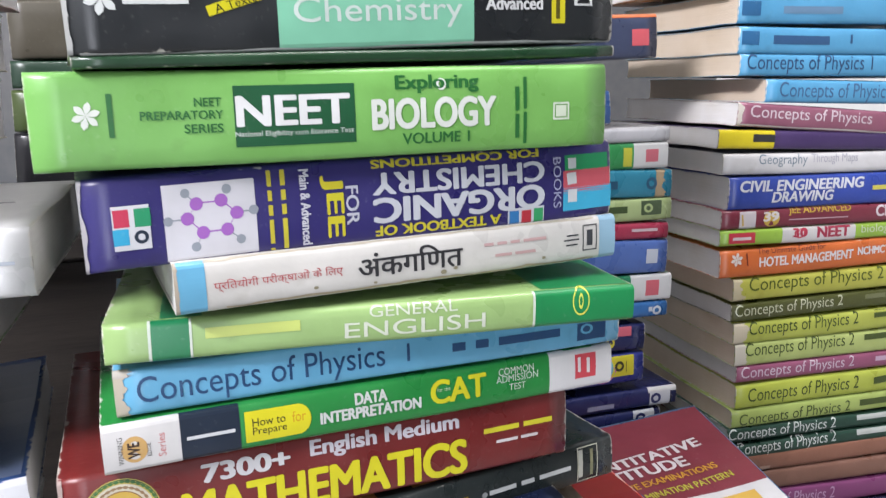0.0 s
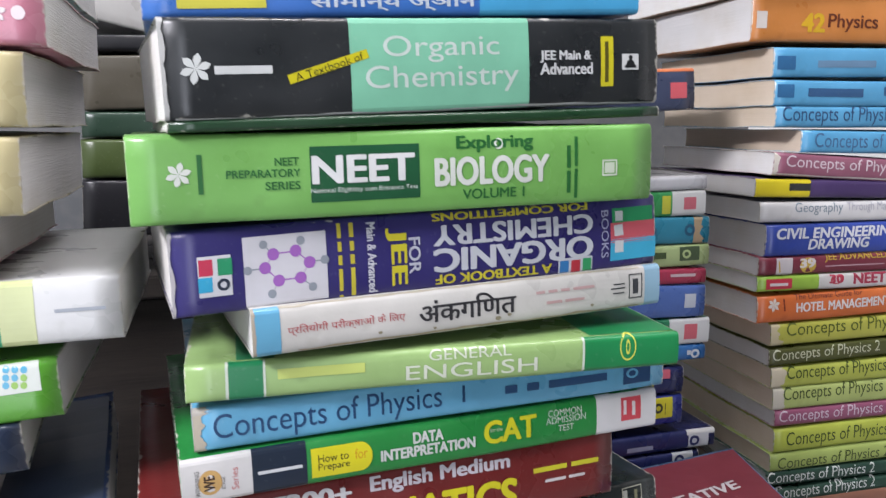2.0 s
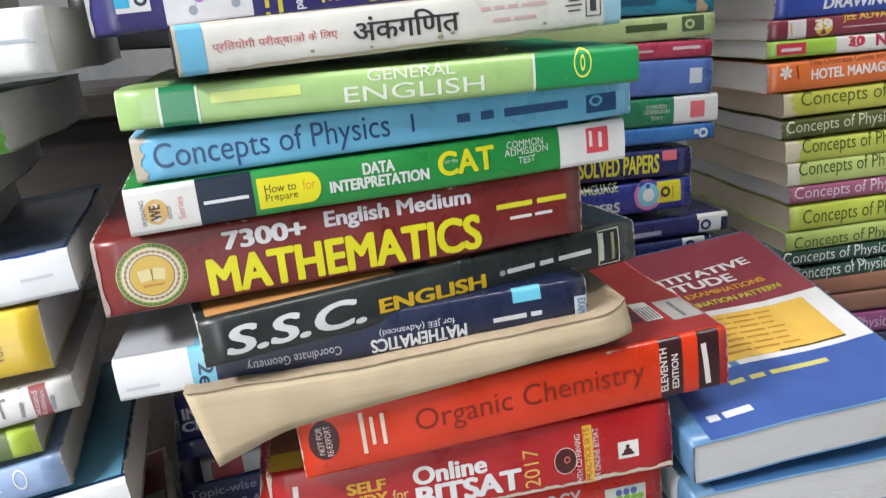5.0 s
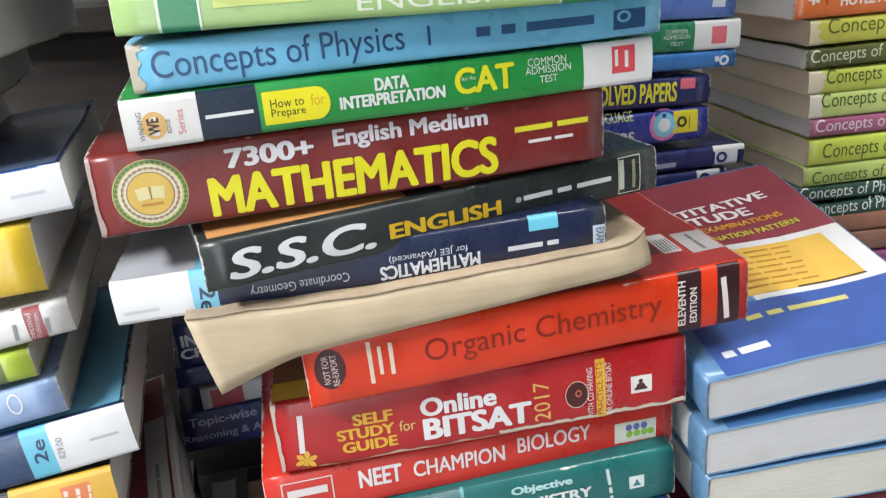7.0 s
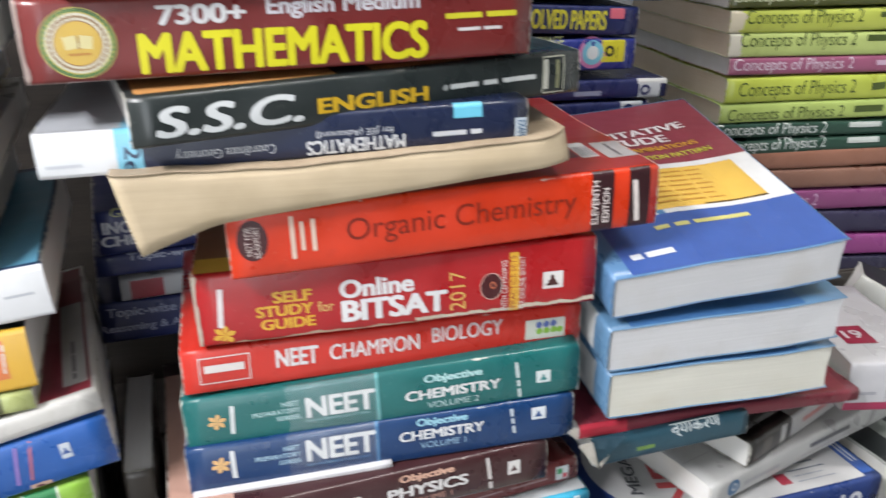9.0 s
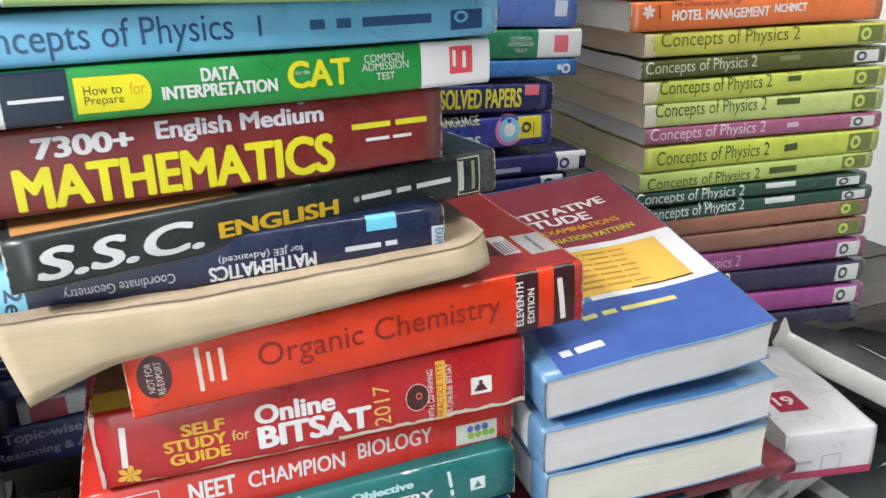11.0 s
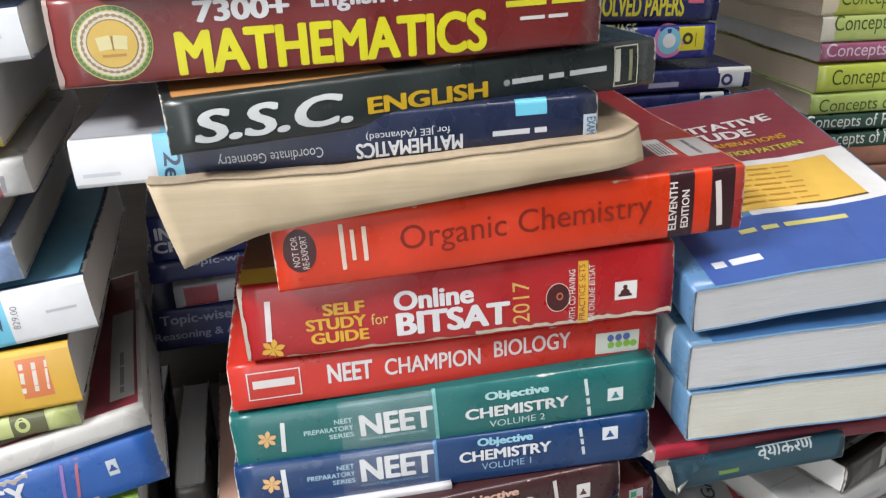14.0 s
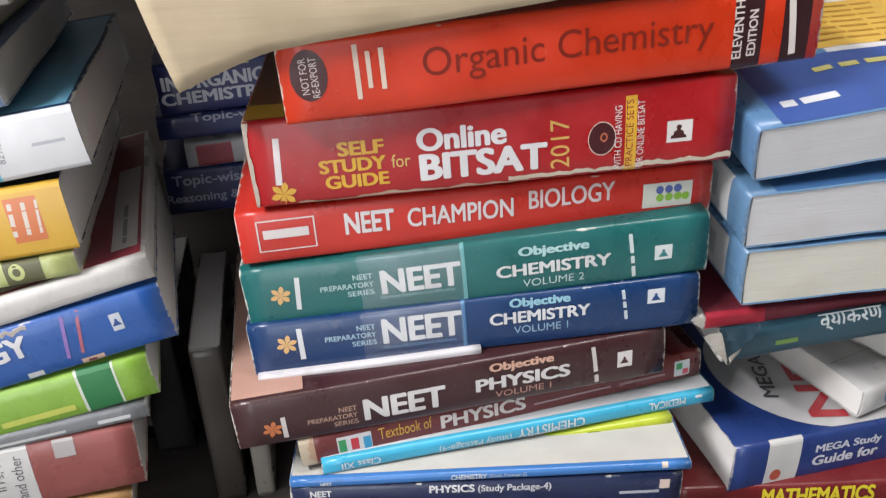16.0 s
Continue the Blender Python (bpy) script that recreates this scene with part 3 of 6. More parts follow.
bar(b, 0.0357, 0.0181, 0.0075, 0.001, -180, "8a929c", 3)
disc(b, 0.0434, 0.024, 0.0026, 0.0027, "9a5cb8", 4)
disc(b, 0.0533, 0.0246, 0.0026, 0.0027, "9a5cb8", 4)
disc(b, 0.0592, 0.0189, 0.0027, 0.0027, "9a5cb8", 4)
disc(b, 0.0549, 0.0124, 0.0026, 0.0027, "9a5cb8", 4)
disc(b, 0.0452, 0.0121, 0.0026, 0.0027, "9a5cb8", 4)
disc(b, 0.0395, 0.0183, 0.0026, 0.0027, "9a5cb8", 4)
disc(b, 0.0394, 0.0286, 0.0018, 0.0019, "8a929c", 4)
disc(b, 0.0558, 0.029, 0.0019, 0.002, "8a929c", 4)
disc(b, 0.0661, 0.0194, 0.002, 0.002, "8a929c", 4)
disc(b, 0.0601, 0.0077, 0.0019, 0.002, "8a929c", 4)
disc(b, 0.042, 0.0065, 0.0019, 0.002, "8a929c", 4)
disc(b, 0.032, 0.0179, 0.0018, 0.0019, "8a929c", 4)
torn(b, 0, 0.0025, 0, 0.0372, "b8b4b8", 14)
b = book("white arithmetic paperback with a light blue end and stained spine", (0.0169, 0.3386, 1.1607), 3.8, 1.8563, (0.2124, 0.0216, 0.18), "d8d4ca", "grey", 1, "books in the main stack")
rect(b, 0, 0.0124, 0, 0.0216, "5aa2d2")
text(b, "प्रितयोगी परीक्षाओं के िलए", 0.0428, 0.0106, 0.0548, 0.0052, 0, "b0474a", 0.01)
text(b, "अंकगिणत", 0.1025, 0.0117, 0.0507, 0.0116, 0, "2b2b2e", 0.02)
bar(b, 0.1555, 0.0142, 0.0335, 0.0022, 0, "c89a98", words=(2, 2, 2, 5))
bar(b, 0.1554, 0.0086, 0.0218, 0.0022, 0, "c89a98", words=(4, 5))
rect(b, 0.203, 0.2124, 0, 0.0216, "7fa8c4")
torn(b, 0.02, 0.2, 0, 0.0034, "a8987c", 21, "z", 1, 3.0)
torn(b, 0.012, 0.2, 0.0216, 0.0202, "b8ae98", 44, "z", 1, 3.0)
for k, (px, pz, pr) in enumerate(((0.058, 0.0045, 0.0011), (0.118, 0.004, 0.0016), (0.124, 0.0052, 0.0012), (0.085, 0.0033, 0.0009), (0.171, 0.0045, 0.0011))):
    disc(b, px, pz, pr, pr * 0.7, "8a8268", 3, 0, "stain", 9)
torn(b, 0, 0.003, 0, 0.0216, "a89c88", 22)
frame_line(b, 0.1931, 0.2014, 0.0052, 0.0181, "33363a", 0.0006, 2)
rect(b, 0.1955, 0.1989, 0.0076, 0.0155, "33363a", 1)
bar(b, 0.1866, 0.0114, 0.0089, 0.0011, 0, "33363a")
bar(b, 0.1869, 0.0089, 0.0067, 0.0011, 0, "33363a")
bar(b, 0.1872, 0.0136, 0.0067, 0.0011, 0, "33363a")
b = book("light and dark green general English paperback", (-0.0119, 0.3502, 1.1397), -4.5, 0.1011, (0.2399, 0.0175, 0.18), "8ab166", "grey", 1, "books in the main stack")
rect(b, 0.0186, 0.0343, 0, 0.0175, "126b3f")
rect(b, 0.0173, 0.0185, 0, 0.0175, "cfe0c8", 1)
rect(b, 0.0338, 0.0348, 0, 0.0175, "cfe0c8", 1)
rect(b, 0.1887, 0.2399, 0, 0.0175, "17753f")
rect(b, 0.1875, 0.1887, 0, 0.0175, "cfe0c8", 1)
bar(b, 0.0599, 0.011, 0.0395, 0.007, 0, "b6cc5e", words=(8,))
text(b, "GENERAL", 0.1303, 0.0146, 0.0406, 0.0051, 0, "dcecc8", 0)
text(b, "ENGLISH", 0.1314, 0.0067, 0.0651, 0.007, 0, "e0eecc", 0.01)
disc(b, 0.2119, 0.0116, 0.0044, 0.007, "d8dc4a", 2, 0.86)
disc(b, 0.2119, 0.0116, 0.0012, 0.0039, "d8dc4a", 2, 0.6)
top_panel(b, 0.0221, 0.0391, 0.0036, 0.1764, "126b3f", 0)
top_panel(b, 0.1931, 0.2389, 0.0036, 0.1764, "17753f", 0)
b = book("light blue physics paperback with a worn head", (-0.009, 0.3537, 1.115), 0, 1.6412, (0.2431, 0.0206, 0.18), "58a2d6", "grey", 1, "books in the main stack")
text(b, "Concepts of Physics", 0.0631, 0.0096, 0.1085, 0.0149, 0, "1e3f66", 0)
text(b, "1", 0.1288, 0.0107, 0.0014, 0.0086, 0, "1e3f66", 0)
bar(b, 0.1798, 0.01, 0.0579, 0.0064, 0, "24466e", words=(1, 1, 5))
rect(b, 0.2186, 0.235, 0.0038, 0.0129, "1e3f66", 1)
disc(b, 0.2239, 0.0097, 0.0036, 0.0027, "58a2d6", 3, 0.6)
torn(b, 0, 0.009, 0, 0.0206, "c0b49c", 3)
torn(b, 0, 0.012, 0.0177, 0.0206, "bcb4a8", 4)
b = book("green and navy aptitude test paperback with a white end", (-0.0153, 0.3498, 1.0916), 1.4, 1.6009, (0.2471, 0.0218, 0.18), "1d7a34", "grey", 1, "books in the main stack")
rect(b, 0, 0.0313, 0, 0.0218, "dfdcd8")
rect(b, 0.0313, 0.0564, 0, 0.0218, "15202f")
rect(b, 0.2106, 0.2471, 0, 0.0218, "e4e2e2")
disc(b, 0.0126, 0.0103, 0.0053, 0.0059, "d09a58", 1)
text(b, "WE", 0.0122, 0.01, 0.0071, 0.0049, 90, "3a2a20", 0.0375)
text(b, "Series", 0.0234, 0.0104, 0.0105, 0.0032, 90, "d06a6a", 0)
bar(b, 0.044, 0.0107, 0.0204, 0.0024, 0, "d8dce0", words=(6,))
rect(b, 0.0585, 0.0821, 0.0035, 0.018, "e8d81c", 1)
disc(b, 0.082, 0.01075, 0.006, 0.00725, "e8d81c", 1)
text(b, "How to", 0.069, 0.0126, 0.0146, 0.0039, 0, "2a2a18", 0.01)
text(b, "Prepare", 0.0692, 0.008, 0.0151, 0.0045, 0, "2a2a18", 0.01)
text(b, "for", 0.0825, 0.0123, 0.0062, 0.0051, 0, "d08a1c", 0)
text(b, "DATA", 0.1165, 0.0156, 0.0158, 0.0057, 0, "e4ece4", 0.05)
text(b, "INTERPRETATION", 0.1166, 0.009, 0.0491, 0.0057, 0, "e4ece4", 0.05)
text(b, "CAT", 0.1607, 0.0124, 0.0295, 0.0122, 0, "e4dc1e", 0.0375)
text(b, "COMMON", 0.192, 0.0168, 0.0194, 0.0036, 0, "d4e4d4", 0.01)
text(b, "ADMISSION", 0.1924, 0.013, 0.0232, 0.0036, 0, "d4e4d4", 0.01)
text(b, "TEST", 0.1924, 0.0084, 0.0091, 0.0034, 0, "d4e4d4", 0.01)
rect(b, 0.2254, 0.2376, 0.0062, 0.0191, "d8414a", 1)
bar(b, 0.2278, 0.0136, 0.0078, 0.0026, 90, "f0e4e4")
bar(b, 0.2331, 0.0127, 0.0079, 0.0029, 90, "f0e4e4")
text(b, "for the", 0.1528, 0.0135, 0.0068, 0.0021, 0, "c8d8a8", 0)
text(b, "WINNING", 0.007, 0.0104, 0.0123, 0.0022, 90, "4a4a48", 0)
text(b, "EDGE", 0.0183, 0.0093, 0.006, 0.0017, 90, "4a4a48", 0)
b = book("thick maroon mathematics textbook with a big yellow title", (-0.0336, 0.357, 1.053), 0.8, 1.7386, (0.2424, 0.0367, 0.18), "66201f", "grey", 1, "books in the main stack")
disc(b, 0.024, 0.0176, 0.0161, 0.0156, "d2b84e", 1)
disc(b, 0.024, 0.0176, 0.0157, 0.0152, "3f5a34", 2, 0.97)
beads(b, 0.024, 0.0176, 0.0146, 0.0142, 40, 0.0014, "3f6a34", 3)
disc(b, 0.024, 0.0176, 0.0135, 0.0132, "e2d6b4", 3)
beads(b, 0.024, 0.0176, 0.0119, 0.0116, 30, 0.0014, "8a6a4a", 4)
disc(b, 0.024, 0.0176, 0.0103, 0.0101, "8a6238", 4, 0.95)
disc(b, 0.024, 0.0176, 0.0097, 0.0096, "d8a440", 4)
bar(b, 0.0208, 0.0181, 0.0055, 0.0085, 8, "ecd48a", 5)
bar(b, 0.0272, 0.0181, 0.0055, 0.0085, -8, "ecd48a", 5)
bar(b, 0.024, 0.0179, 0.0006, 0.0088, 0, "8a6238", 6)
bar(b, 0.024, 0.0129, 0.0095, 0.0018, 0, "b0742c", 5)
text(b, "7300+", 0.0779, 0.0281, 0.0398, 0.0089, 0, "ecebf0", 0.045)
text(b, "English Medium", 0.1445, 0.0293, 0.0749, 0.0101, 0, "dcd6e4", 0.0375)
text(b, "MATHEMATICS", 0.1173, 0.0114, 0.1375, 0.0188, 0, "f0e01e", 0.045)
bar(b, 0.2146, 0.0219, 0.0387, 0.0041, 0, "d8cc2a", words=(6, 5))
bar(b, 0.2139, 0.0151, 0.0236, 0.0025, 0, "dcd4d4", words=(5, 4))
torn(b, 0, 0.0035, 0, 0.0367, "a89088", 12)
torn(b, 0.0, 0.1, 0, 0.0012, "a8908a", 43, "z", 3, 2.0)
b = book("black English paperback with bold white initials on the spine", (0.0077, 0.345, 1.0243), 6.7, 2.8819, (0.2399, 0.024, 0.18), "1d2323", "grey", 1, "books in the main stack")
text(b, "S.S.C.", 0.0474, 0.0113, 0.0702, 0.0144, 0, "dde3e6", 0.035, 2, 0.28)
text(b, "ENGLISH", 0.1178, 0.0104, 0.0593, 0.0079, 0, "cf9a1e", 0.045)
bar(b, 0.1859, 0.0122, 0.0515, 0.0039, 0, "c8ccca", words=(4, 2, 5))
disc(b, 0.1573, 0.012, 0.0017, 0.0016, "8a8e8c", 2)
frame_line(b, 0.2161, 0.2297, 0.002, 0.0222, "b8b8a0", 0.0006, 2)
bar(b, 0.2183, 0.0126, 0.0161, 0.0043, 90, "b8b8a8")
bar(b, 0.2256, 0.0121, 0.0156, 0.0029, 90, "7a7a5a")
top_panel(b, 0.0048, 0.1007, 0.0054, 0.09, "c8824a", 0)
top_panel(b, 0.1199, 0.1727, 0.0054, 0.09, "c8824a", 0)
b = book("navy coordinate geometry paperback lying upside down, white end", (-0.0357, 0.3641, 1.0069), -3.5, 2.4341, (0.242, 0.0224, 0.18), "171f38", "grey", 1, "books in the main stack")
rect(b, 0, 0.0356, 0, 0.0224, "e6e9f0")
rect(b, 0.0356, 0.0474, 0, 0.0224, "6ab8e4")
bar(b, 0.0118, 0.0063, 0.0161, 0.0026, 0, "b8bcc6")
text(b, "Coordinate Geometry", 0.0861, 0.0079, 0.0475, 0.0065, -180, "c8ccd6", 0)
text(b, "MATHEMATICS", 0.1502, 0.0054, 0.0506, 0.0076, 180, "e0e4ea", 0.0375)
text(b, "for JEE (Advanced)", 0.1498, 0.0122, 0.0395, 0.0044, 180, "c8ccd6", 0.01)
bar(b, 0.2033, 0.0074, 0.0266, 0.0039, 180, "d0d4dc", words=(2, 6))
rect(b, 0.2014, 0.2168, 0.015, 0.0225, "5ab4dc", 1)
rect(b, 0.2348, 0.2413, 0.0011, 0.0129, "b8c8d8", 1)
text(b, "2e", 0.0424, 0.0073, 0.0133, 0.0073, -96.3464, "1b2f4a", 0.02)
text(b, "EXAM", 0.2387, 0.0071, 0.0088, 0.0044, -90, "3a5a7a", 0.02, 3)
top_panel(b, 0.0007, 0.0387, 0.0018, 0.1764, "b4b8c0", 0)
top_panel(b, 0.0387, 0.0508, 0.0018, 0.1764, "6ab0d8", 0)
b = book("thick bright red organic chemistry textbook with black bands", (0.0477, 0.356, 0.9493), -2.6, 3.2076, (0.242, 0.0362, 0.18), "d42c0d", "grey", 1, "books in the main stack")
disc(b, 0.0125, 0.0213, 0.0079, 0.0112, "3a1518", 1)
text(b, "NOT FOR", 0.0104, 0.0212, 0.0157, 0.0032, 90, "dcc4bc", 0.01)
text(b, "RE-EXPORT", 0.0147, 0.0203, 0.0174, 0.0032, 90, "dcc4bc", 0.01)
bar(b, 0.033, 0.0205, 0.0237, 0.0033, 90, "f0c8b0", words=(8,))
bar(b, 0.0381, 0.021, 0.016, 0.003, 90, "f0c8b0", words=(6,))
bar(b, 0.0439, 0.0209, 0.018, 0.0033, 90, "f0c8b0", words=(6,))
text(b, "Organic Chemistry", 0.1262, 0.0192, 0.1302, 0.0164, 0, "741c0e", 0)
rect(b, 0.2009, 0.2143, 0, 0.0362, "2a1216")
rect(b, 0.2238, 0.2367, 0, 0.0362, "2a1216")
text(b, "ELEVENTH", 0.2029, 0.0183, 0.0263, 0.0044, 90, "f0d8d0", 0.02)
text(b, "EDITION", 0.2096, 0.0162, 0.0208, 0.0041, 90, "f0d8d0", 0.02)
bar(b, 0.2284, 0.0168, 0.0252, 0.0048, 95.6391, "e8d4cc", words=(5,))
# Red board turned maroon: the shadow under the cream book, as colour.
top_panel(b, 0.0007, 0.2407, 0.0036, 0.1764, "7e2420", 0)
top_panel(b, 0.2075, 0.2184, 0.028, 0.056, "b8b6b4", 1)
for k in range(5):
    top_panel(b, 0.2085 + 0.002 * k, 0.2093 + 0.002 * k, 0.030, 0.048, "3a3034", 2)
top_panel(b, 0.2219, 0.2405, 0.022, 0.053, "8f8a88", 1)
top_bar(b, 0.2305, 0.037, 0.024, 0.003, 90, "5a5456", (6, 4), 2)
top_panel(b, 0.198, 0.2062, 0.03, 0.05, "3c2224", 1)
b = book("thick crimson entrance test guide with a torn lower edge", (0.0291, 0.372, 0.9035), -6, 2.8353, (0.2281, 0.0428, 0.18), "a01317", "grey", 1, "books in the main stack")
flower(b, 0.0136, 0.0065, 0.0065, "f0a030", 2, 6)
bar(b, 0.0132, 0.023, 0.0231, 0.0045, 85.3569, "ecdcdc", words=(7,))
text(b, "SELF", 0.0519, 0.0264, 0.0216, 0.007, 0, "f0a02a", 0.045)
text(b, "STUDY", 0.0473, 0.0183, 0.0312, 0.0068, 0, "f0a02a", 0.045)
text(b, "GUIDE", 0.0486, 0.0102, 0.03, 0.0068, 0, "f0a02a", 0.045)
text(b, "for", 0.0698, 0.0181, 0.0088, 0.0065, 0, "f0b860", 0)
text(b, "Online", 0.0988, 0.027, 0.042, 0.0113, 0, "f2f0f2", 0.045)
text(b, "BITSAT", 0.1085, 0.0133, 0.0607, 0.0139, 0, "f2f0f2", 0.05)
text(b, "2017", 0.1448, 0.0181, 0.0247, 0.0091, 90, "e0a050", -0.004)
disc(b, 0.1648, 0.0186, 0.0064, 0.0082, "3a1014", 1)
disc(b, 0.1648, 0.0186, 0.0067, 0.0085, "d8b0a0", 2, 0.94)
disc(b, 0.1657, 0.0192, 0.0018, 0.0023, "b05a40", 2, 0.6)
rect(b, 0.1758, 0.1813, -0.0017, 0.0381, "f0a030", 1)
text(b, "WITH CD HAVING", 0.1725, 0.0179, 0.0319, 0.0034, 90, "f0e0d8", 0.01)
text(b, "5 PRACTICE SETS", 0.1779, 0.0177, 0.0369, 0.0034, 90, "7a1c1c", 0.01)
text(b, "FOR ONLINE BITSAT", 0.1832, 0.0179, 0.0353, 0.0034, 90, "f0e0d8", 0.01)
rect(b, 0.1958, 0.208, 0.013, 0.0238, "e8e0da", 1)
figure(b, 0.2015, 0.0181, 0.0038, "3a1a1a", 2)
top_panel(b, 0.0009, 0.0274, 0.0036, 0.022, "e0a038", 0)
top_panel(b, 0.0009, 0.0274, 0.022, 0.162, "7a4e38", 0)
torn(b, 0.02, 0.13, 0, 0.0042, "b09078", 31, "z", 1, 3.0)
torn(b, 0.12, 0.228, 0, 0.0085, "c0ae98", 10, "z", 1, 3.0)
torn(b, 0, 0.004, 0, 0.0428, "bcaa98", 11)
b = book("red biology paperback with a white title", (0.0181, 0.3756, 0.8723), -3, 1.5554, (0.239, 0.0286, 0.18), "cc2a20", "grey", 1, "books in the main stack")
frame_line(b, 0.0092, 0.0374, 0.0068, 0.0237, "f4dcd4", 0.0007, 2)
bar(b, 0.0231, 0.0162, 0.0221, 0.0073, 0, "f4e4de", words=(3,))
text(b, "NEET", 0.0639, 0.0171, 0.0243, 0.0116, 0, "f4ecec", 0.0375)
text(b, "CHAMPION", 0.1092, 0.0169, 0.0532, 0.0103, 0, "f4ecec", 0.02)
text(b, "BIOLOGY", 0.1656, 0.0196, 0.0441, 0.0101, 0, "f0d8d8", 0.02)
rect(b, 0.2026, 0.2285, 0.0076, 0.0211, "d8dcc8", 1)
disc(b, 0.2117, 0.0129, 0.002, 0.0022, "7ab03a", 3)
disc(b, 0.2164, 0.013, 0.0021, 0.0022, "7ab03a", 3)
disc(b, 0.2211, 0.0131, 0.0021, 0.0022, "7ab03a", 3)
disc(b, 0.2251, 0.0129, 0.0021, 0.0022, "7ab03a", 3)
disc(b, 0.2114, 0.0173, 0.002, 0.0022, "4a5a9a", 3)
disc(b, 0.2161, 0.0174, 0.002, 0.0022, "4a5a9a", 3)
disc(b, 0.2208, 0.0175, 0.0021, 0.0022, "4a5a9a", 3)
b = book("teal chemistry textbook, volume two, taped to its twin", (0.0175, 0.3746, 0.8354), -6, 4.0446, (0.2373, 0.0342, 0.18), "155857", "grey", 1, "books in the main stack")
flower(b, 0.018, 0.0182, 0.0056, "f0a868", 2, 6)
bar(b, 0.0267, 0.0181, 0.0187, 0.0037, 85.0712, "e4ecec", words=(7,))
text(b, "NEET", 0.0601, 0.0233, 0.01, 0.0031, 0, "a8d8d8", 0.02)
text(b, "PREPARATORY", 0.0516, 0.0187, 0.0271, 0.0031, 0, "a8d8d8", 0.02)
text(b, "SERIES", 0.0582, 0.0141, 0.0136, 0.0031, 0, "a8d8d8", 0.02)
text(b, "NEET", 0.0892, 0.0185, 0.041, 0.0138, 0, "f0f4f4", 0.045)
text(b, "National Eligibility cum Entrance", 0.0867, 0.0095, 0.0379, 0.0027, 0, "8ac4c4", 0)
text(b, "Objective", 0.1573, 0.0252, 0.0363, 0.0066, 0, "a4dcdc", 0.05)
text(b, "CHEMISTRY", 0.157, 0.0157, 0.0592, 0.007, 0, "f0f4f4", 0.0375)
text(b, "VOLUME 2", 0.1567, 0.0074, 0.0319, 0.0045, 0, "b8e0e0", 0.01)
bar(b, 0.1977, 0.0156, 0.0255, 0.003, 95.004, "d0e4e4", words=(3, 2, 5))
rect(b, 0.2093, 0.2184, 0.0113, 0.0199, "d8e6e6", 1)
figure(b, 0.2139, 0.015, 0.0024, "1f6a6a", 2)
rect(b, 0.11, 0.1121, 0, 0.0342, "5aa2a4", 3)
rect(b, 0.058, 0.111, 0, 0.0342, "", 6, "clear_tape", TAPE)
b = book("dark blue chemistry textbook, volume one, taped to its twin", (0.0162, 0.3711, 0.8073), -5.5, 2.9979, (0.2362, 0.032, 0.18), "0d2f5a", "grey", 1, "books in the main stack")
flower(b, 0.0189, 0.0193, 0.0058, "f0a868", 2, 6)
bar(b, 0.0261, 0.0185, 0.0188, 0.0041, 90, "e4ecf0", words=(7,))
text(b, "NEET", 0.0603, 0.0241, 0.0097, 0.0031, 0, "9ac4e6", 0.02)
text(b, "PREPARATORY", 0.0519, 0.0195, 0.0266, 0.0031, 0, "9ac4e6", 0.02)
text(b, "SERIES", 0.0586, 0.0149, 0.0128, 0.0031, 0, "9ac4e6", 0.02)
text(b, "NEET", 0.0892, 0.0201, 0.0418, 0.015, 0, "f0f4f8", 0.045)
text(b, "National Eligibility cum Entrance", 0.0872, 0.0099, 0.0384, 0.0029, 0, "5a90c4", 0)
text(b, "Objective", 0.1513, 0.027, 0.0322, 0.0066, 0, "8ac8e8", 0.05)
text(b, "CHEMISTRY", 0.1511, 0.0191, 0.0533, 0.0071, 0, "f0f4f8", 0.0375)
text(b, "VOLUME 1", 0.1515, 0.0112, 0.0289, 0.0047, 0, "8ab4dc", 0.01)
bar(b, 0.196, 0.021, 0.0224, 0.0027, 96.472, "c8d8e8", words=(3, 2, 5))
rect(b, 0.2083, 0.2175, 0.0179, 0.0265, "d8e2ec", 1)
figure(b, 0.2128, 0.0217, 0.0024, "123a70", 2)
rect(b, 0.11, 0.1121, 0, 0.032, "3f6fa0", 3)
rect(b, 0.058, 0.111, 0, 0.032, "", 6, "clear_tape", TAPE)
b = book("dark brown physics textbook with a pale pink cover corner", (0.004, 0.3501, 0.777), 0, 2.8231, (0.2321, 0.0306, 0.18), "341b1d", "grey", 1, "books in the main stack")
flower(b, 0.0185, 0.0116, 0.0055, "d06a40", 2, 6)
bar(b, 0.0245, 0.0115, 0.014, 0.0037, 90, "d8ccc8", words=(7,))
text(b, "NEET", 0.0579, 0.0166, 0.0095, 0.0031, 0, "b08a78", 0.02)
text(b, "PREPARATORY", 0.0495, 0.0121, 0.0259, 0.0031, 0, "b08a78", 0.02)
text(b, "SERIES", 0.0561, 0.0076, 0.0128, 0.0031, 0, "b08a78", 0.02)
text(b, "NEET", 0.0878, 0.0136, 0.0438, 0.0139, 0, "ecE6e4", 0.045)
text(b, "Objective", 0.1516, 0.0246, 0.0354, 0.0066, 0, "e0a088", 0.05)
text(b, "PHYSICS", 0.1521, 0.0155, 0.0523, 0.0082, 0, "ece6e4", 0.045)
text(b, "VOLUME 1", 0.152, 0.0074, 0.0311, 0.0042, 0, "c08878", 0.01)
bar(b, 0.1924, 0.0152, 0.0239, 0.0035, 95.7421, "d8ccc8", words=(2, 6))
rect(b, 0.2049, 0.2133, 0.0108, 0.021, "dcd6d2", 1)
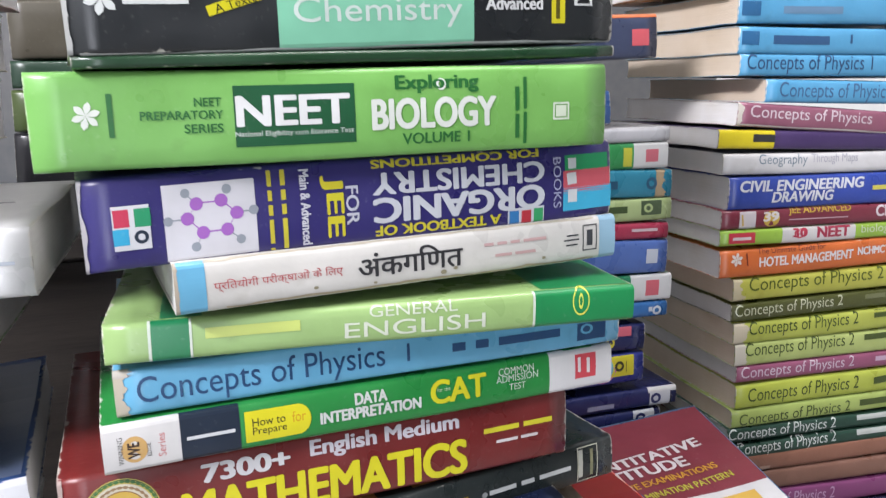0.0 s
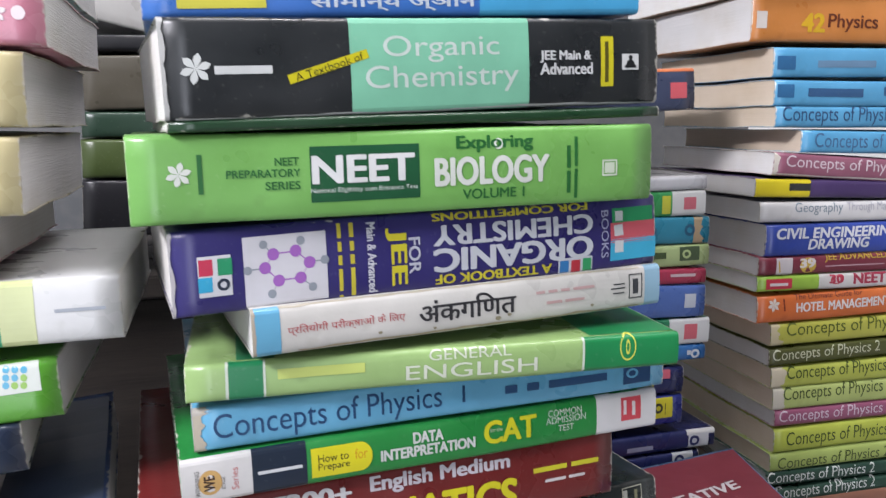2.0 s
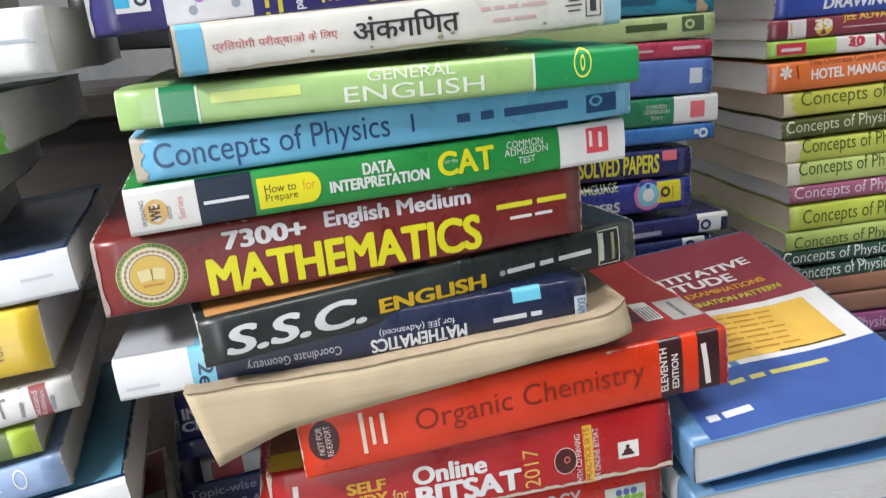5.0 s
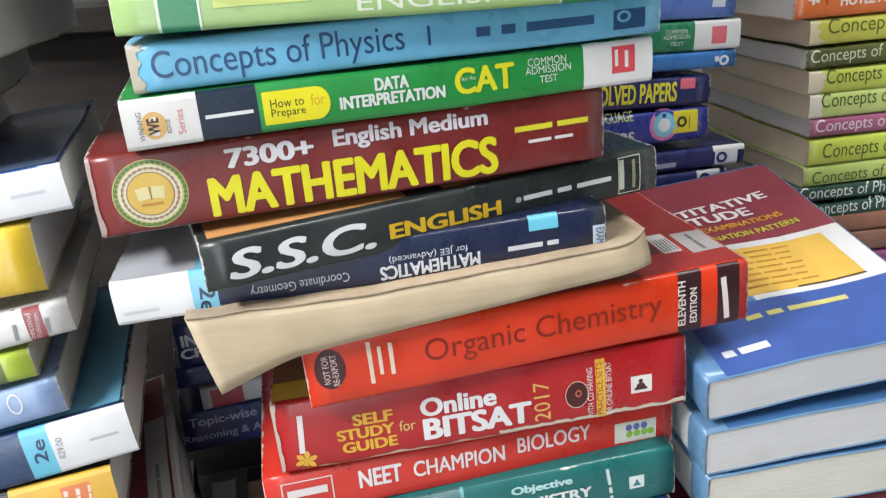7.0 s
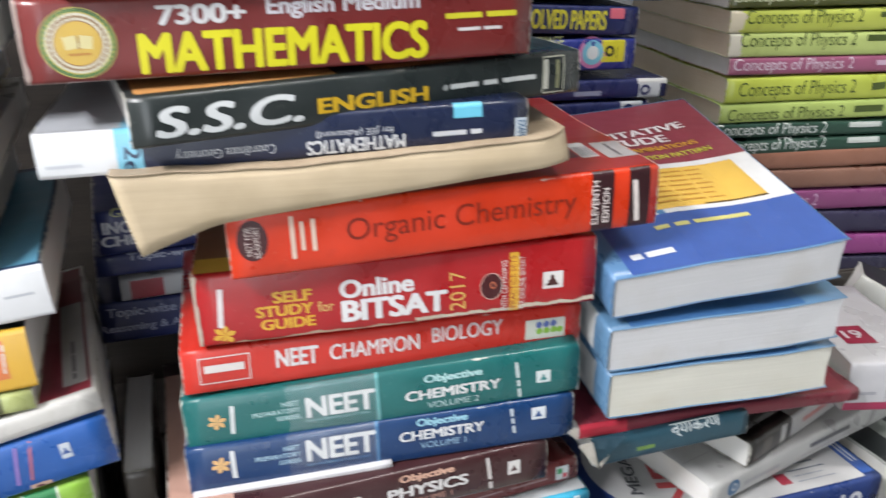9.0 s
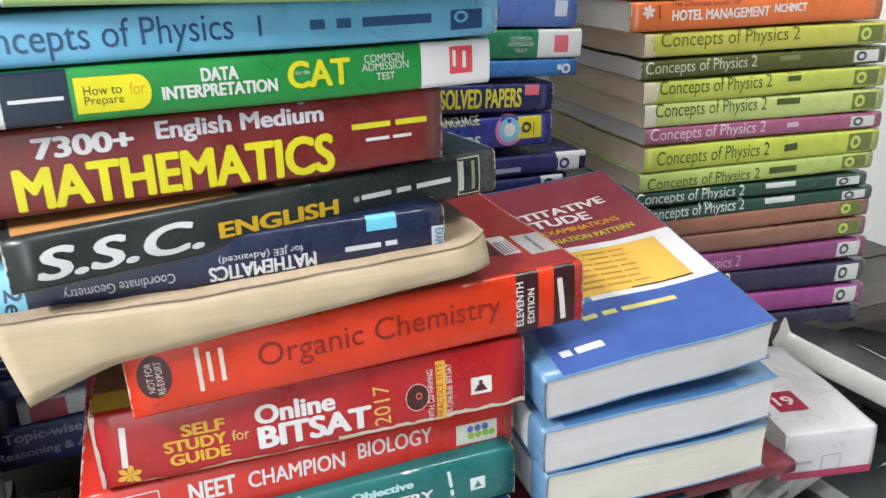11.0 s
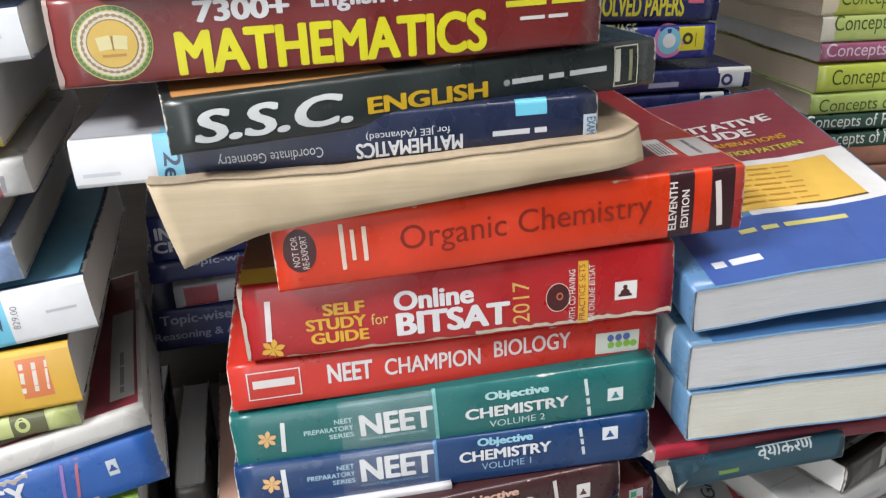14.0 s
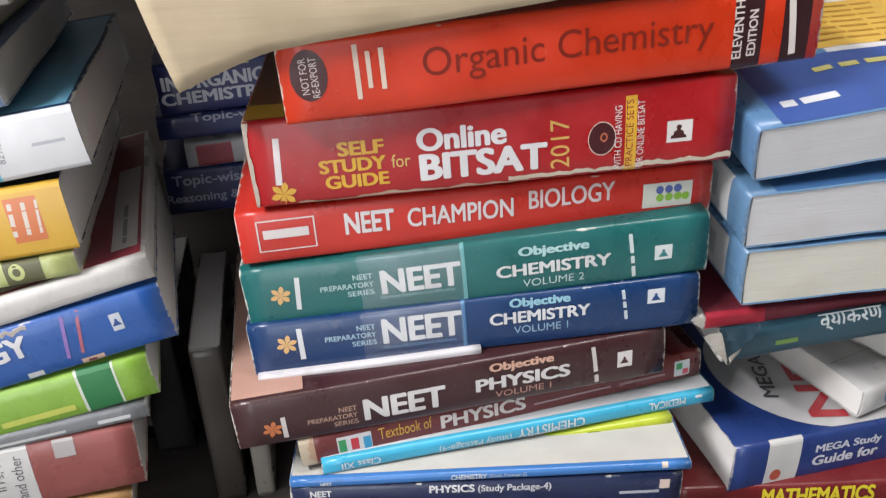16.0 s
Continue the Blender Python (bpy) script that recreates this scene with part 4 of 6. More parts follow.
figure(b, 0.2089, 0.0152, 0.0023, "3b2022", 2)
top_panel(b, 0.0009, 0.0371, 0.0036, 0.162, "b88878", 0)
b = book("maroon physics textbook with a worn tail", (0.0344, 0.3499, 0.7592), 3, 3.4477, (0.2318, 0.0186, 0.18), "5e2626", "grey", 1, "books in the main stack")
rect(b, 0.02, 0.0385, 0.0021, 0.0158, "d8dce0", 1)
rect(b, 0.0207, 0.0247, 0.0059, 0.014, "2f8a52", 2)
rect(b, 0.0273, 0.0315, 0.0059, 0.0136, "c0303a", 2)
rect(b, 0.034, 0.0382, 0.005, 0.0132, "2f8ac0", 2)
text(b, "Textbook of", 0.0573, 0.0124, 0.0293, 0.0075, 0, "d89a3a", 0.01)
text(b, "PHYSICS", 0.1011, 0.0105, 0.0486, 0.009, 0, "e0d4cc", 0.0375)
bar(b, 0.1533, 0.0077, 0.0457, 0.002, 0, "a08080")
bar(b, 0.1953, 0.0076, 0.028, 0.0025, 0, "8a6a6a")
rect(b, 0, 0.0081, 0, 0.0186, "b08a70")
rect(b, 0.2152, 0.2247, 0.0037, 0.0145, "c8d4d8", 1)
rect(b, 0.2163, 0.2201, 0.0087, 0.0129, "2f8a52", 2)
rect(b, 0.2205, 0.2239, 0.0047, 0.0086, "c0404a", 2)
torn(b, 0, 0.01, 0, 0.0186, "c0ac90", 13)
b = book("thin light blue study booklet lying upside down", (0.0446, 0.3457, 0.7553), 1, 1.7327, (0.2251, 0.0096, 0.18), "2f9fd0", "grey", 1, "books in the main stack")
text(b, "MEDICAL", 0.1962, 0.0058, 0.0223, 0.0048, -180, "d8eef8", 0.02)
text(b, "CHEMISTRY", 0.1275, 0.0047, 0.039, 0.0064, -180, "d8eef8", 0.02)
text(b, "(Study Package-4)", 0.084, 0.0041, 0.0408, 0.0055, -180, "d8eef8", 0.01)
text(b, "Class XII", 0.0208, 0.0046, 0.0211, 0.0045, -180, "d8eef8", 0.02)
bar(b, 0.2154, 0.0072, 0.0042, 0.0025, -180, "d8eef8")
top_panel(b, 0.0009, 0.2239, 0.0036, 0.1764, "c4ccd0", 0)
b = book("thin lime green booklet under a study booklet", (0.0536, 0.3538, 0.7362), -3, 3.6, (0.19, 0.0135, 0.18), "b4c832", "grey", 1, "books in the main stack")
bar(b, 0.1439, 0.0115, 0.0066, 0.0017, -4.784, "7a8a2a")
bar(b, 0.1687, 0.0094, 0.0167, 0.0017, -4.784, "7a8a2a")
b = book("thin white study booklet with a blue spine", (0.0264, 0.3458, 0.75), -9, 0.3448, (0.2155, 0.0057, 0.18), "2f66b0", "grey", 1, "books in the main stack")
text(b, "CHEMISTRY", 0.0957, 0.003, 0.0194, 0.0033, 0, "d0dcec", 0.0375)
text(b, "(Study Package-5)", 0.1167, 0.0029, 0.0201, 0.0028, 0, "d0dcec", 0.01)
text(b, "NEET", 0.0193, 0.0026, 0.0063, 0.0024, 0, "d0dcec", 0.0375)
rect(b, 0.1995, 0.2028, 0.0029, 0.0059, "e4c8b8", 1)
top_panel(b, 0.0009, 0.2144, 0.0036, 0.1764, "c2c0b6", 0)
b = book("navy study booklet with white lettering", (0.0258, 0.3459, 0.7122), -9, -0.1242, (0.2122, 0.0377, 0.18), "16203f", "grey", 1, "books in the main stack")
text(b, "PHYSICS", 0.0869, 0.0337, 0.0245, 0.005, 0, "e8eaf0", 0.0375)
text(b, "(Study Package-4)", 0.1208, 0.0328, 0.0397, 0.0058, 0, "e8eaf0", 0.02)
text(b, "NEET", 0.0164, 0.0332, 0.0116, 0.0041, 0, "e8eaf0", 0.0375)
bar(b, 0.189, 0.0261, 0.0217, 0.003, 0, "a8acb8")
rect(b, 0.1998, 0.2054, 0.0278, 0.034, "d8b8a8", 1)

# side stack
b = book("pink textbook with a plain white flower mark", (-0.2999, 0.3862, 1.2982), -3, -0.9885, (0.24, 0.0268, 0.18), "d87a8e", "grey", 1, "books in the side stack")
flower(b, 0.2209, 0.013, 0.0047, "f4dce0", 2, 6)
bar(b, 0.212, 0.014, 0.0123, 0.0022, 90, "b85a70")
disc(b, 0.2299, 0.0131, 0.0027, 0.0029, "f0d8dc", 2)
b = book("cream textbook with a shiny laminated spine", (-0.3094, 0.3867, 1.2612), -3, -0.2141, (0.24, 0.0316, 0.18), "d8c48a", "grey", 1, "books in the side stack")
flower(b, 0.2233, 0.0168, 0.005, "f4ecd4", 2, 6)
bar(b, 0.214, 0.0187, 0.0138, 0.0022, 90, "b8a468")
b = book("cream textbook with a shiny laminated spine", (-0.3136, 0.3869, 1.2253), -3, -0.705, (0.24, 0.0338, 0.18), "d8c48a", "grey", 1, "books in the side stack")
flower(b, 0.2249, 0.0176, 0.005, "f4ecd4", 2, 6)
bar(b, 0.216, 0.0197, 0.0141, 0.0023, 90, "b8a468")
b = book("magenta paperback pushed back in the stack", (-0.3308, 0.3878, 1.1945), -3, 0.9579, (0.24, 0.0226, 0.18), "b0305c", "grey", 1, "books in the side stack")
b = book("white and green calculus textbook with scuffed label", (-0.2761, 0.385, 1.1607), -3, 1.2729, (0.24, 0.0293, 0.18), "e4e6e4", "grey", 1, "books in the side stack")
rect(b, 0, 0.1902, 0, 0.0293, "1f8a5a")
rect(b, 0.1902, 0.2045, 0, 0.0293, "c8d68a")
text(b, "Calculus", 0.1697, 0.0157, 0.0226, 0.0061, 4.5305, "e0ece4", 0.02)
bar(b, 0.2229, 0.0151, 0.0211, 0.0024, 0, "8a929c")
b = book("green biology paperback with a dotted white label", (-0.3026, 0.3863, 1.1169), -3, 3.6366, (0.24, 0.0267, 0.18), "4f9a2c", "grey", 1, "books in the side stack")
rect(b, 0.213, 0.2324, 0.0136, 0.0282, "d4e0d0", 1)
disc(b, 0.2192, 0.0247, 0.0014, 0.0016, "3f9ac8", 3)
disc(b, 0.2188, 0.0212, 0.0014, 0.0016, "3f9ac8", 3)
disc(b, 0.2184, 0.0178, 0.0014, 0.0016, "3f9ac8", 3)
disc(b, 0.2227, 0.0242, 0.0014, 0.0016, "3f9ac8", 3)
disc(b, 0.2223, 0.0207, 0.0014, 0.0016, "3f9ac8", 3)
disc(b, 0.2219, 0.0173, 0.0014, 0.0016, "7ab03a", 3)
disc(b, 0.2263, 0.0237, 0.0014, 0.0016, "3f9ac8", 3)
disc(b, 0.2259, 0.0202, 0.0014, 0.0016, "7ab03a", 3)
disc(b, 0.2255, 0.0168, 0.0014, 0.0016, "7ab03a", 3)
bar(b, 0.2136, 0.0212, 0.0094, 0.0014, 90, "c07a6a", 3)
b = book("navy textbook with a red publisher label", (-0.3188, 0.3659, 1.089), 2, 4.6543, (0.24, 0.0226, 0.18), "232c3e", "grey", 1, "books in the side stack")
rect(b, 0.2104, 0.2185, 0.0044, 0.0174, "d83a44", 1)
bar(b, 0.2115, 0.0113, 0.0092, 0.0016, 77.8243, "f0dcdc")
bar(b, 0.2149, 0.011, 0.0092, 0.0016, 77.9961, "f0dcdc")
b = book("white-spined paperback pushed back in the stack", (-0.3366, 0.3653, 1.0554), 2, 5.7495, (0.24, 0.0204, 0.18), "dcdfe6", "grey", 1, "books in the side stack")
b = book("blue, green and white thermodynamics textbook", (-0.2854, 0.367, 1.0429), 2, 4.903, (0.24, 0.022, 0.18), "2c4a84", "grey", 1, "books in the side stack")
rect(b, 0.1835, 0.2049, 0, 0.022, "86bc3a")
rect(b, 0.2049, 0.24, 0, 0.022, "d8dce4")
text(b, "2e", 0.1958, 0.0117, 0.0093, 0.0064, 90, "2c4a3a", 0.02)
text(b, "Waves and", 0.1644, 0.0161, 0.0215, 0.0045, 0, "a8c0e4", 0.01)
text(b, "Thermodynamics", 0.1618, 0.0099, 0.0386, 0.0045, 0, "a8c0e4", 0.01)
bar(b, 0.2239, 0.011, 0.0147, 0.0024, 0, "b0b4bc")
top_panel(b, 0.132, 0.2376, 0.0054, 0.171, "4a5670", 0)
b = book("yellow entrance test textbook with scratched lamination", (-0.3043, 0.3664, 1.0172), 2, 2.0925, (0.24, 0.0334, 0.18), "efb42c", "grey", 1, "books in the side stack")
text(b, "NEET", 0.1819, 0.0164, 0.0482, 0.0161, 0, "f6ead0", 0.045)
text(b, "Vol. 1", 0.2176, 0.0146, 0.0125, 0.0049, 90, "5a4a22", 0.01)
b = book("white biology paperback with grey lettering", (-0.2948, 0.3667, 0.9781), 2, 6.1409, (0.24, 0.0172, 0.18), "dcdad6", "grey", 1, "books in the side stack")
text(b, "BIOLOGY for NEET", 0.1624, 0.0102, 0.0926, 0.0105, 0, "5a5a5e", -0.004)
rect(b, 0.2196, 0.2275, 0, 0.0172, "7a3438")
bar(b, 0.2149, 0.0105, 0.0149, 0.0027, 82.9504, "6a6a6e")
bar(b, 0.2292, 0.0101, 0.0144, 0.003, 83.9153, "6a6a6e")
text(b, "Second", 0.2212, 0.0084, 0.0132, 0.0027, 82.9529, "c8a8a8", 0, 3)
text(b, "Edition", 0.2244, 0.0081, 0.0126, 0.0022, 83.37, "c8a8a8", 0, 3)
b = book("lime green physics paperback with a dark emblem", (-0.317, 0.3659, 0.9634), 2, 4.7188, (0.24, 0.0155, 0.18), "a4c23c", "grey", 1, "books in the side stack")
bar(b, 0.1832, 0.006, 0.0229, 0.0064, 0, "3a4a1c")
rect(b, 0.21, 0.2265, -0.0004, 0.0157, "4a5a2a", 1)
disc(b, 0.2144, 0.0081, 0.0036, 0.0046, "a4c23c", 3, 0.5)
b = book("periwinkle general knowledge paperback", (-0.3062, 0.3663, 0.9325), 2, 7.1439, (0.24, 0.0195, 0.18), "7c96cc", "grey", 1, "books in the side stack")
text(b, "GENERAL", 0.1362, 0.013, 0.0464, 0.0081, 0, "e2e6f4", 0.01)
text(b, "KNOWLEDGE", 0.1868, 0.0119, 0.0445, 0.0078, 0, "e2e6f4", 0.01)
disc(b, 0.2187, 0.012, 0.0032, 0.0056, "e2e6f4", 2, 0.8)
b = book("navy algebra textbook with a white end and light blue band", (-0.2787, 0.3673, 0.9068), 2, 6.0991, (0.24, 0.0287, 0.18), "1d3558", "grey", 1, "books in the side stack")
rect(b, 0.1895, 0.2021, 0, 0.0287, "5ab8e8")
rect(b, 0.2021, 0.24, 0, 0.0287, "e6e8ee")
text(b, "Algebra", 0.1601, 0.0151, 0.0223, 0.0083, 0, "e8ecf2", 0.0375)
text(b, "2e", 0.1963, 0.0164, 0.0133, 0.0062, 83.2261, "1d3558", 0.02)
text(b, "829.00", 0.2056, 0.015, 0.0121, 0.0031, 84.2527, "6a6a70", 0)
bar(b, 0.2265, 0.015, 0.014, 0.0023, 0, "a8acb4")
top_panel(b, 0.12, 0.2376, 0.0054, 0.171, "5a9ac0", 0)
b = book("black and orange aptitude test paperback", (-0.2936, 0.3668, 0.8785), 2, 3.128, (0.24, 0.0353, 0.18), "26241f", "grey", 1, "books in the side stack")
rect(b, 0.1911, 0.24, 0, 0.0353, "e8a030")
rect(b, 0.1793, 0.1949, 0, 0.0185, "d05030", 1)
disc(b, 0.1871, 0.0185, 0.0078, 0.0075, "d05030", 1)
text(b, "3", 0.1852, 0.0135, 0.0095, 0.0085, 88, "f4e8dc", 0.0375)
text(b, "RD", 0.1815, 0.0205, 0.004, 0.0028, 88, "f4e8dc", 0.02)
text(b, "EDITION", 0.1922, 0.0145, 0.0125, 0.0026, 88, "e8c43a", 0.02)
text(b, "Admission Test)", 0.157, 0.0264, 0.0303, 0.0054, 5.6103, "d0d0c8", 0.02)
text(b, "Examinations", 0.1556, 0.011, 0.0335, 0.0053, 0, "d8b03a", 0.02)
bar(b, 0.1566, 0.0184, 0.0312, 0.0007, 0, "c8a83a")
rect(b, 0.2146, 0.2286, 0.0083, 0.0305, "e06a3a", 1)
bar(b, 0.216, 0.0199, 0.0165, 0.0029, 84.5639, "f4dcc8")
bar(b, 0.2218, 0.0199, 0.0162, 0.0029, 84.909, "f4dcc8")
bar(b, 0.2273, 0.0201, 0.0165, 0.0018, 84.0336, "f4dcc8")
b = book("pale green physics paperback with a dark emblem", (-0.2963, 0.3667, 0.8618), 2, 3.8148, (0.24, 0.0129, 0.18), "b4c070", "grey", 1, "books in the side stack")
bar(b, 0.1702, 0.0068, 0.0474, 0.0069, 0, "3a4a2a")
rect(b, 0.2078, 0.2244, -0.0005, 0.0146, "4a4a2a", 1)
disc(b, 0.2132, 0.0074, 0.0035, 0.0043, "b4c070", 3, 0.5)
b = book("thick white paperback with a maroon cover", (-0.26, 0.3549, 0.8283), 6, 9.6579, (0.24, 0.0144, 0.18), "d9d4cc", "grey", 1, "books in the side stack")
bar(b, 0.1987, 0.0041, 0.0315, 0.0009, 0, "c0b8b0")
top_panel(b, 0.0024, 0.2376, 0.0036, 0.1764, "7a2a34", 0)
top_panel(b, 0.223, 0.236, 0.012, 0.12, "b8b4b0", 1)
top_bar(b, 0.2295, 0.04, 0.045, 0.003, 90, "6a6668", (3, 9, 7), 2)
top_panel(b, 0.168, 0.204, 0.006, 0.03, "b4ae9c", 1)
top_panel(b, 0.174, 0.2, 0.018, 0.03, "4a4440", 2)
b = book("blue biology textbook with white lettering", (-0.2562, 0.3553, 0.7986), 6, 8.3185, (0.24, 0.0328, 0.18), "1e4fa0", "grey", 1, "books in the side stack")
text(b, "BIOLOGY", 0.1412, 0.021, 0.064, 0.0123, 0, "f0f2f6", 0.045)
bar(b, 0.1899, 0.0186, 0.024, 0.0026, 78.5947, "8a6ac0")
bar(b, 0.1973, 0.0196, 0.0246, 0.0024, 77.6117, "b05a6a")
rect(b, 0.2126, 0.218, 0.0146, 0.0243, "c8d4e4", 1)
figure(b, 0.2152, 0.0192, 0.0022, "1e3f80", 2)
rect(b, 0.1925, 0.2035, 0.0, 0.0042, "d8a890", 1)
bar(b, 0.1975, 0.0022, 0.004, 0.0024, 0, "5a2a3a", 3)
text(b, "Exploring", 0.137, 0.0292, 0.05, 0.0058, 0, "c8606c", 0.03)
torn(b, 0.142, 0.176, 0.0328, 0.0255, "9a928c", 51, "z", 1, 3.0)
rect(b, 0.1665, 0.174, 0.0015, 0.0048, "cfd4da", 1)
b = book("lime and dark green paperback lying upside down", (-0.2725, 0.3536, 0.776), 6, 5.7037, (0.24, 0.0269, 0.18), "7db23a", "grey", 1, "books in the side stack")
rect(b, 0.2048, 0.222, 0, 0.0269, "1f6a3a")
rect(b, 0.2037, 0.2051, 0, 0.0269, "dcead0", 1)
rect(b, 0.2218, 0.2229, 0, 0.0269, "dcead0", 1)
bar(b, 0.1811, 0.0071, 0.0359, 0.0057, 180, "d8e85a")
b = book("thin grey taxation paperback with white lettering", (-0.2815, 0.3527, 0.7768), 6, 2.1614, (0.24, 0.0115, 0.18), "74787c", "grey", 1, "books in the side stack")
bar(b, 0.1825, 0.0041, 0.0322, 0.0028, 0, "d8dadc")
bar(b, 0.2228, 0.0047, 0.0164, 0.0036, 0, "e8eaec")
b = book("maroon and white paperback with grey lettering", (-0.2913, 0.3516, 0.7451), 6, -0.7883, (0.24, 0.0422, 0.18), "8e4a46", "grey", 1, "books in the side stack")
rect(b, 0, 0.1869, 0, 0.0422, "dcdad6")
rect(b, 0.1991, 0.2095, 0.0301, 0.0415, "a8a0a0", 1)
text(b, "and other", 0.1795, 0.0222, 0.0285, 0.0052, 86, "5a5a5e", 0.0)
text(b, "IITs, N", 0.1712, 0.0262, 0.0215, 0.0047, 86, "5a5a5e", 0.0)
b = book("tan paperback at the foot of the stack", (-0.3012, 0.3506, 0.7382), 6, -5.7153, (0.24, 0.0233, 0.18), "a8794a", "grey", 1, "books in the side stack")

# rear stack
b = book("navy textbook with a red label and an orange top edge", (0.1452, 0.549, 1.2595), 0, 3.3246, (0.24, 0.0326, 0.17), "343b52", "grey", 1, "books in the rear stack")
rect(b, 0.2178, 0.2327, 0.0094, 0.0216, "d05058", 1)
rect(b, 0, 0.24, 0.03, 0.0326, "c8643c")
b = book("blue paperback with a white mark", (0.1068, 0.549, 1.207), 0, 4.0228, (0.24, 0.0251, 0.17), "2b58a0", "grey", 1, "books in the rear stack")
flower(b, 0.2169, 0.0165, 0.008, "dfe6f0", 2, 5)
bar(b, 0.2102, 0.0174, 0.0037, 0.0058, 0, "dfe6f0")
b = book("thin white paper pad among the books", (0.1604, 0.549, 1.2058), 0, 1.0014, (0.24, 0.0113, 0.17), "d5d6de", "grey", 1, "books in the rear stack")
b = book("green and white aptitude test paperback", (0.1594, 0.549, 1.1876), 0, 0.2486, (0.24, 0.0204, 0.17), "2f8a4a", "grey", 1, "books in the rear stack")
rect(b, 0.2087, 0.24, 0, 0.0204, "dcdfdc")
text(b, "CAT", 0.1698, 0.0091, 0.0219, 0.0102, 0, "e0ece0", 0.0375)
rect(b, 0.1994, 0.2071, 0.0023, 0.0167, "c8c83a", 1)
rect(b, 0.2195, 0.231, 0.0051, 0.015, "d0606c", 1)
b = book("teal blue physics paperback with a worn end", (0.1641, 0.549, 1.1694), 0, -0.9391, (0.24, 0.0221, 0.17), "2b7d9c", "grey", 1, "books in the rear stack")
bar(b, 0.1761, 0.0102, 0.0281, 0.0095, 0, "1f4a66")
disc(b, 0.221, 0.0114, 0.005, 0.0049, "1f4a66", 2, 0.5)
torn(b, 0.225, 0.24, 0, 0.0221, "a08868", 16)
b = book("pale green physics paperback with a dark emblem", (0.1649, 0.549, 1.1467), 0, 0.1871, (0.24, 0.0179, 0.17), "a6bf7a", "grey", 1, "books in the rear stack")
bar(b, 0.1822, 0.0098, 0.0343, 0.0079, 0, "3a4a2a")
rect(b, 0.2119, 0.2306, 0.0047, 0.0161, "3f4f36", 1)
disc(b, 0.2184, 0.0102, 0.0041, 0.0036, "a6bf7a", 3, 0.5)
b = book("red paperback with small white lettering", (0.1631, 0.549, 1.1372), 0, -1.2804, (0.24, 0.0131, 0.17), "a8324a", "grey", 1, "books in the rear stack")
bar(b, 0.2178, 0.0075, 0.0238, 0.0036, 0, "d8b8c0")
bar(b, 0.1761, 0.0063, 0.0269, 0.0027, 0, "d8a8b0")
b = book("periwinkle blue paperback with a white label", (0.163, 0.549, 1.1125), 0, -2.1258, (0.24, 0.0272, 0.17), "4a66b4", "grey", 1, "books in the rear stack")
rect(b, 0.2202, 0.2309, 0.0082, 0.0198, "c8d4ec", 1)
b = book("green aptitude test paperback with a white end", (0.1686, 0.549, 1.0854), 0, -1.0649, (0.24, 0.0219, 0.17), "1f6a48", "grey", 1, "books in the rear stack")
rect(b, 0.2012, 0.24, 0, 0.0219, "dcdfe0")
text(b, "COMMON", 0.1861, 0.0151, 0.0181, 0.0032, 0, "cfe0d4", 0)
text(b, "ADMISSION", 0.1862, 0.0112, 0.0221, 0.0032, 0, "cfe0d4", 0)
text(b, "TEST", 0.1867, 0.0063, 0.0111, 0.0028, 0, "cfe0d4", 0)
rect(b, 0.2155, 0.2281, 0.0045, 0.0173, "d85a66", 1)
b = book("blue paperback with a small white mark", (0.1657, 0.549, 1.0717), 0, -1.0876, (0.24, 0.0132, 0.17), "2e62a8", "grey", 1, "books in the rear stack")
disc(b, 0.2301, 0.0056, 0.0042, 0.0038, "c8d8ec", 2, 0.5)
bar(b, 0.224, 0.0069, 0.0036, 0.0057, 0, "c8d8ec")
b = book("navy solved papers book with yellow lettering", (0.1452, 0.549, 1.0479), 0, -1.7914, (0.24, 0.0221, 0.17), "1d2450", "grey", 1, "books in the rear stack")
text(b, "SOLVED PAPERS", 0.1775, 0.0113, 0.0687, 0.0149, 0, "e0d030", 0.0375)
rect(b, 0.2145, 0.227, 0.013, 0.0207, "d85a6a", 1)
b = book("blue solved papers book with a coloured wheel mark", (0.1454, 0.549, 1.0133), 0, 0.0454, (0.24, 0.0251, 0.17), "26307c", "grey", 1, "books in the rear stack")
text(b, "LANGUAGE", 0.1584, 0.024, 0.0364, 0.0074, 0, "b8c07a", 0.02)
text(b, "PAPERS", 0.1593, 0.0078, 0.0361, 0.0084, 0, "d0d4e0", 0.0375)
disc(b, 0.2022, 0.0143, 0.0124, 0.0124, "c86aa0", 1)
disc(b, 0.2022, 0.0143, 0.0093, 0.0096, "6ab4d8", 2)
disc(b, 0.2022, 0.0143, 0.0051, 0.0053, "dfe6ea", 3)
rect(b, 0.21, 0.2306, 0.0066, 0.0238, "d8c82a", 1)
disc(b, 0.2171, 0.0152, 0.0042, 0.0043, "2a2a20", 3, 0.5)
bar(b, 0.2236, 0.0142, 0.0097, 0.001, 90, "4a4a20", 3)
b = book("navy physics paperback with a torn white end", (0.1795, 0.549, 0.9906), 0, -0.3081, (0.24, 0.0159, 0.17), "1e2450", "grey", 1, "books in the rear stack")
bar(b, 0.1673, 0.0053, 0.0247, 0.0058, 0, "8a90b0")
rect(b, 0.2139, 0.2339, -0.0002, 0.0126, "c8ccd4", 1)
disc(b, 0.2198, 0.0068, 0.0049, 0.0045, "1e2450", 3, 0.5)
rect(b, 0.2123, 0.24, 0.0119, 0.0159, "dcdcd8")
b = book("navy physics paperback with a white emblem", (0.1648, 0.549, 0.9711), 0, 0.3063, (0.24, 0.0154, 0.17), "1e2450", "grey", 1, "books in the rear stack")
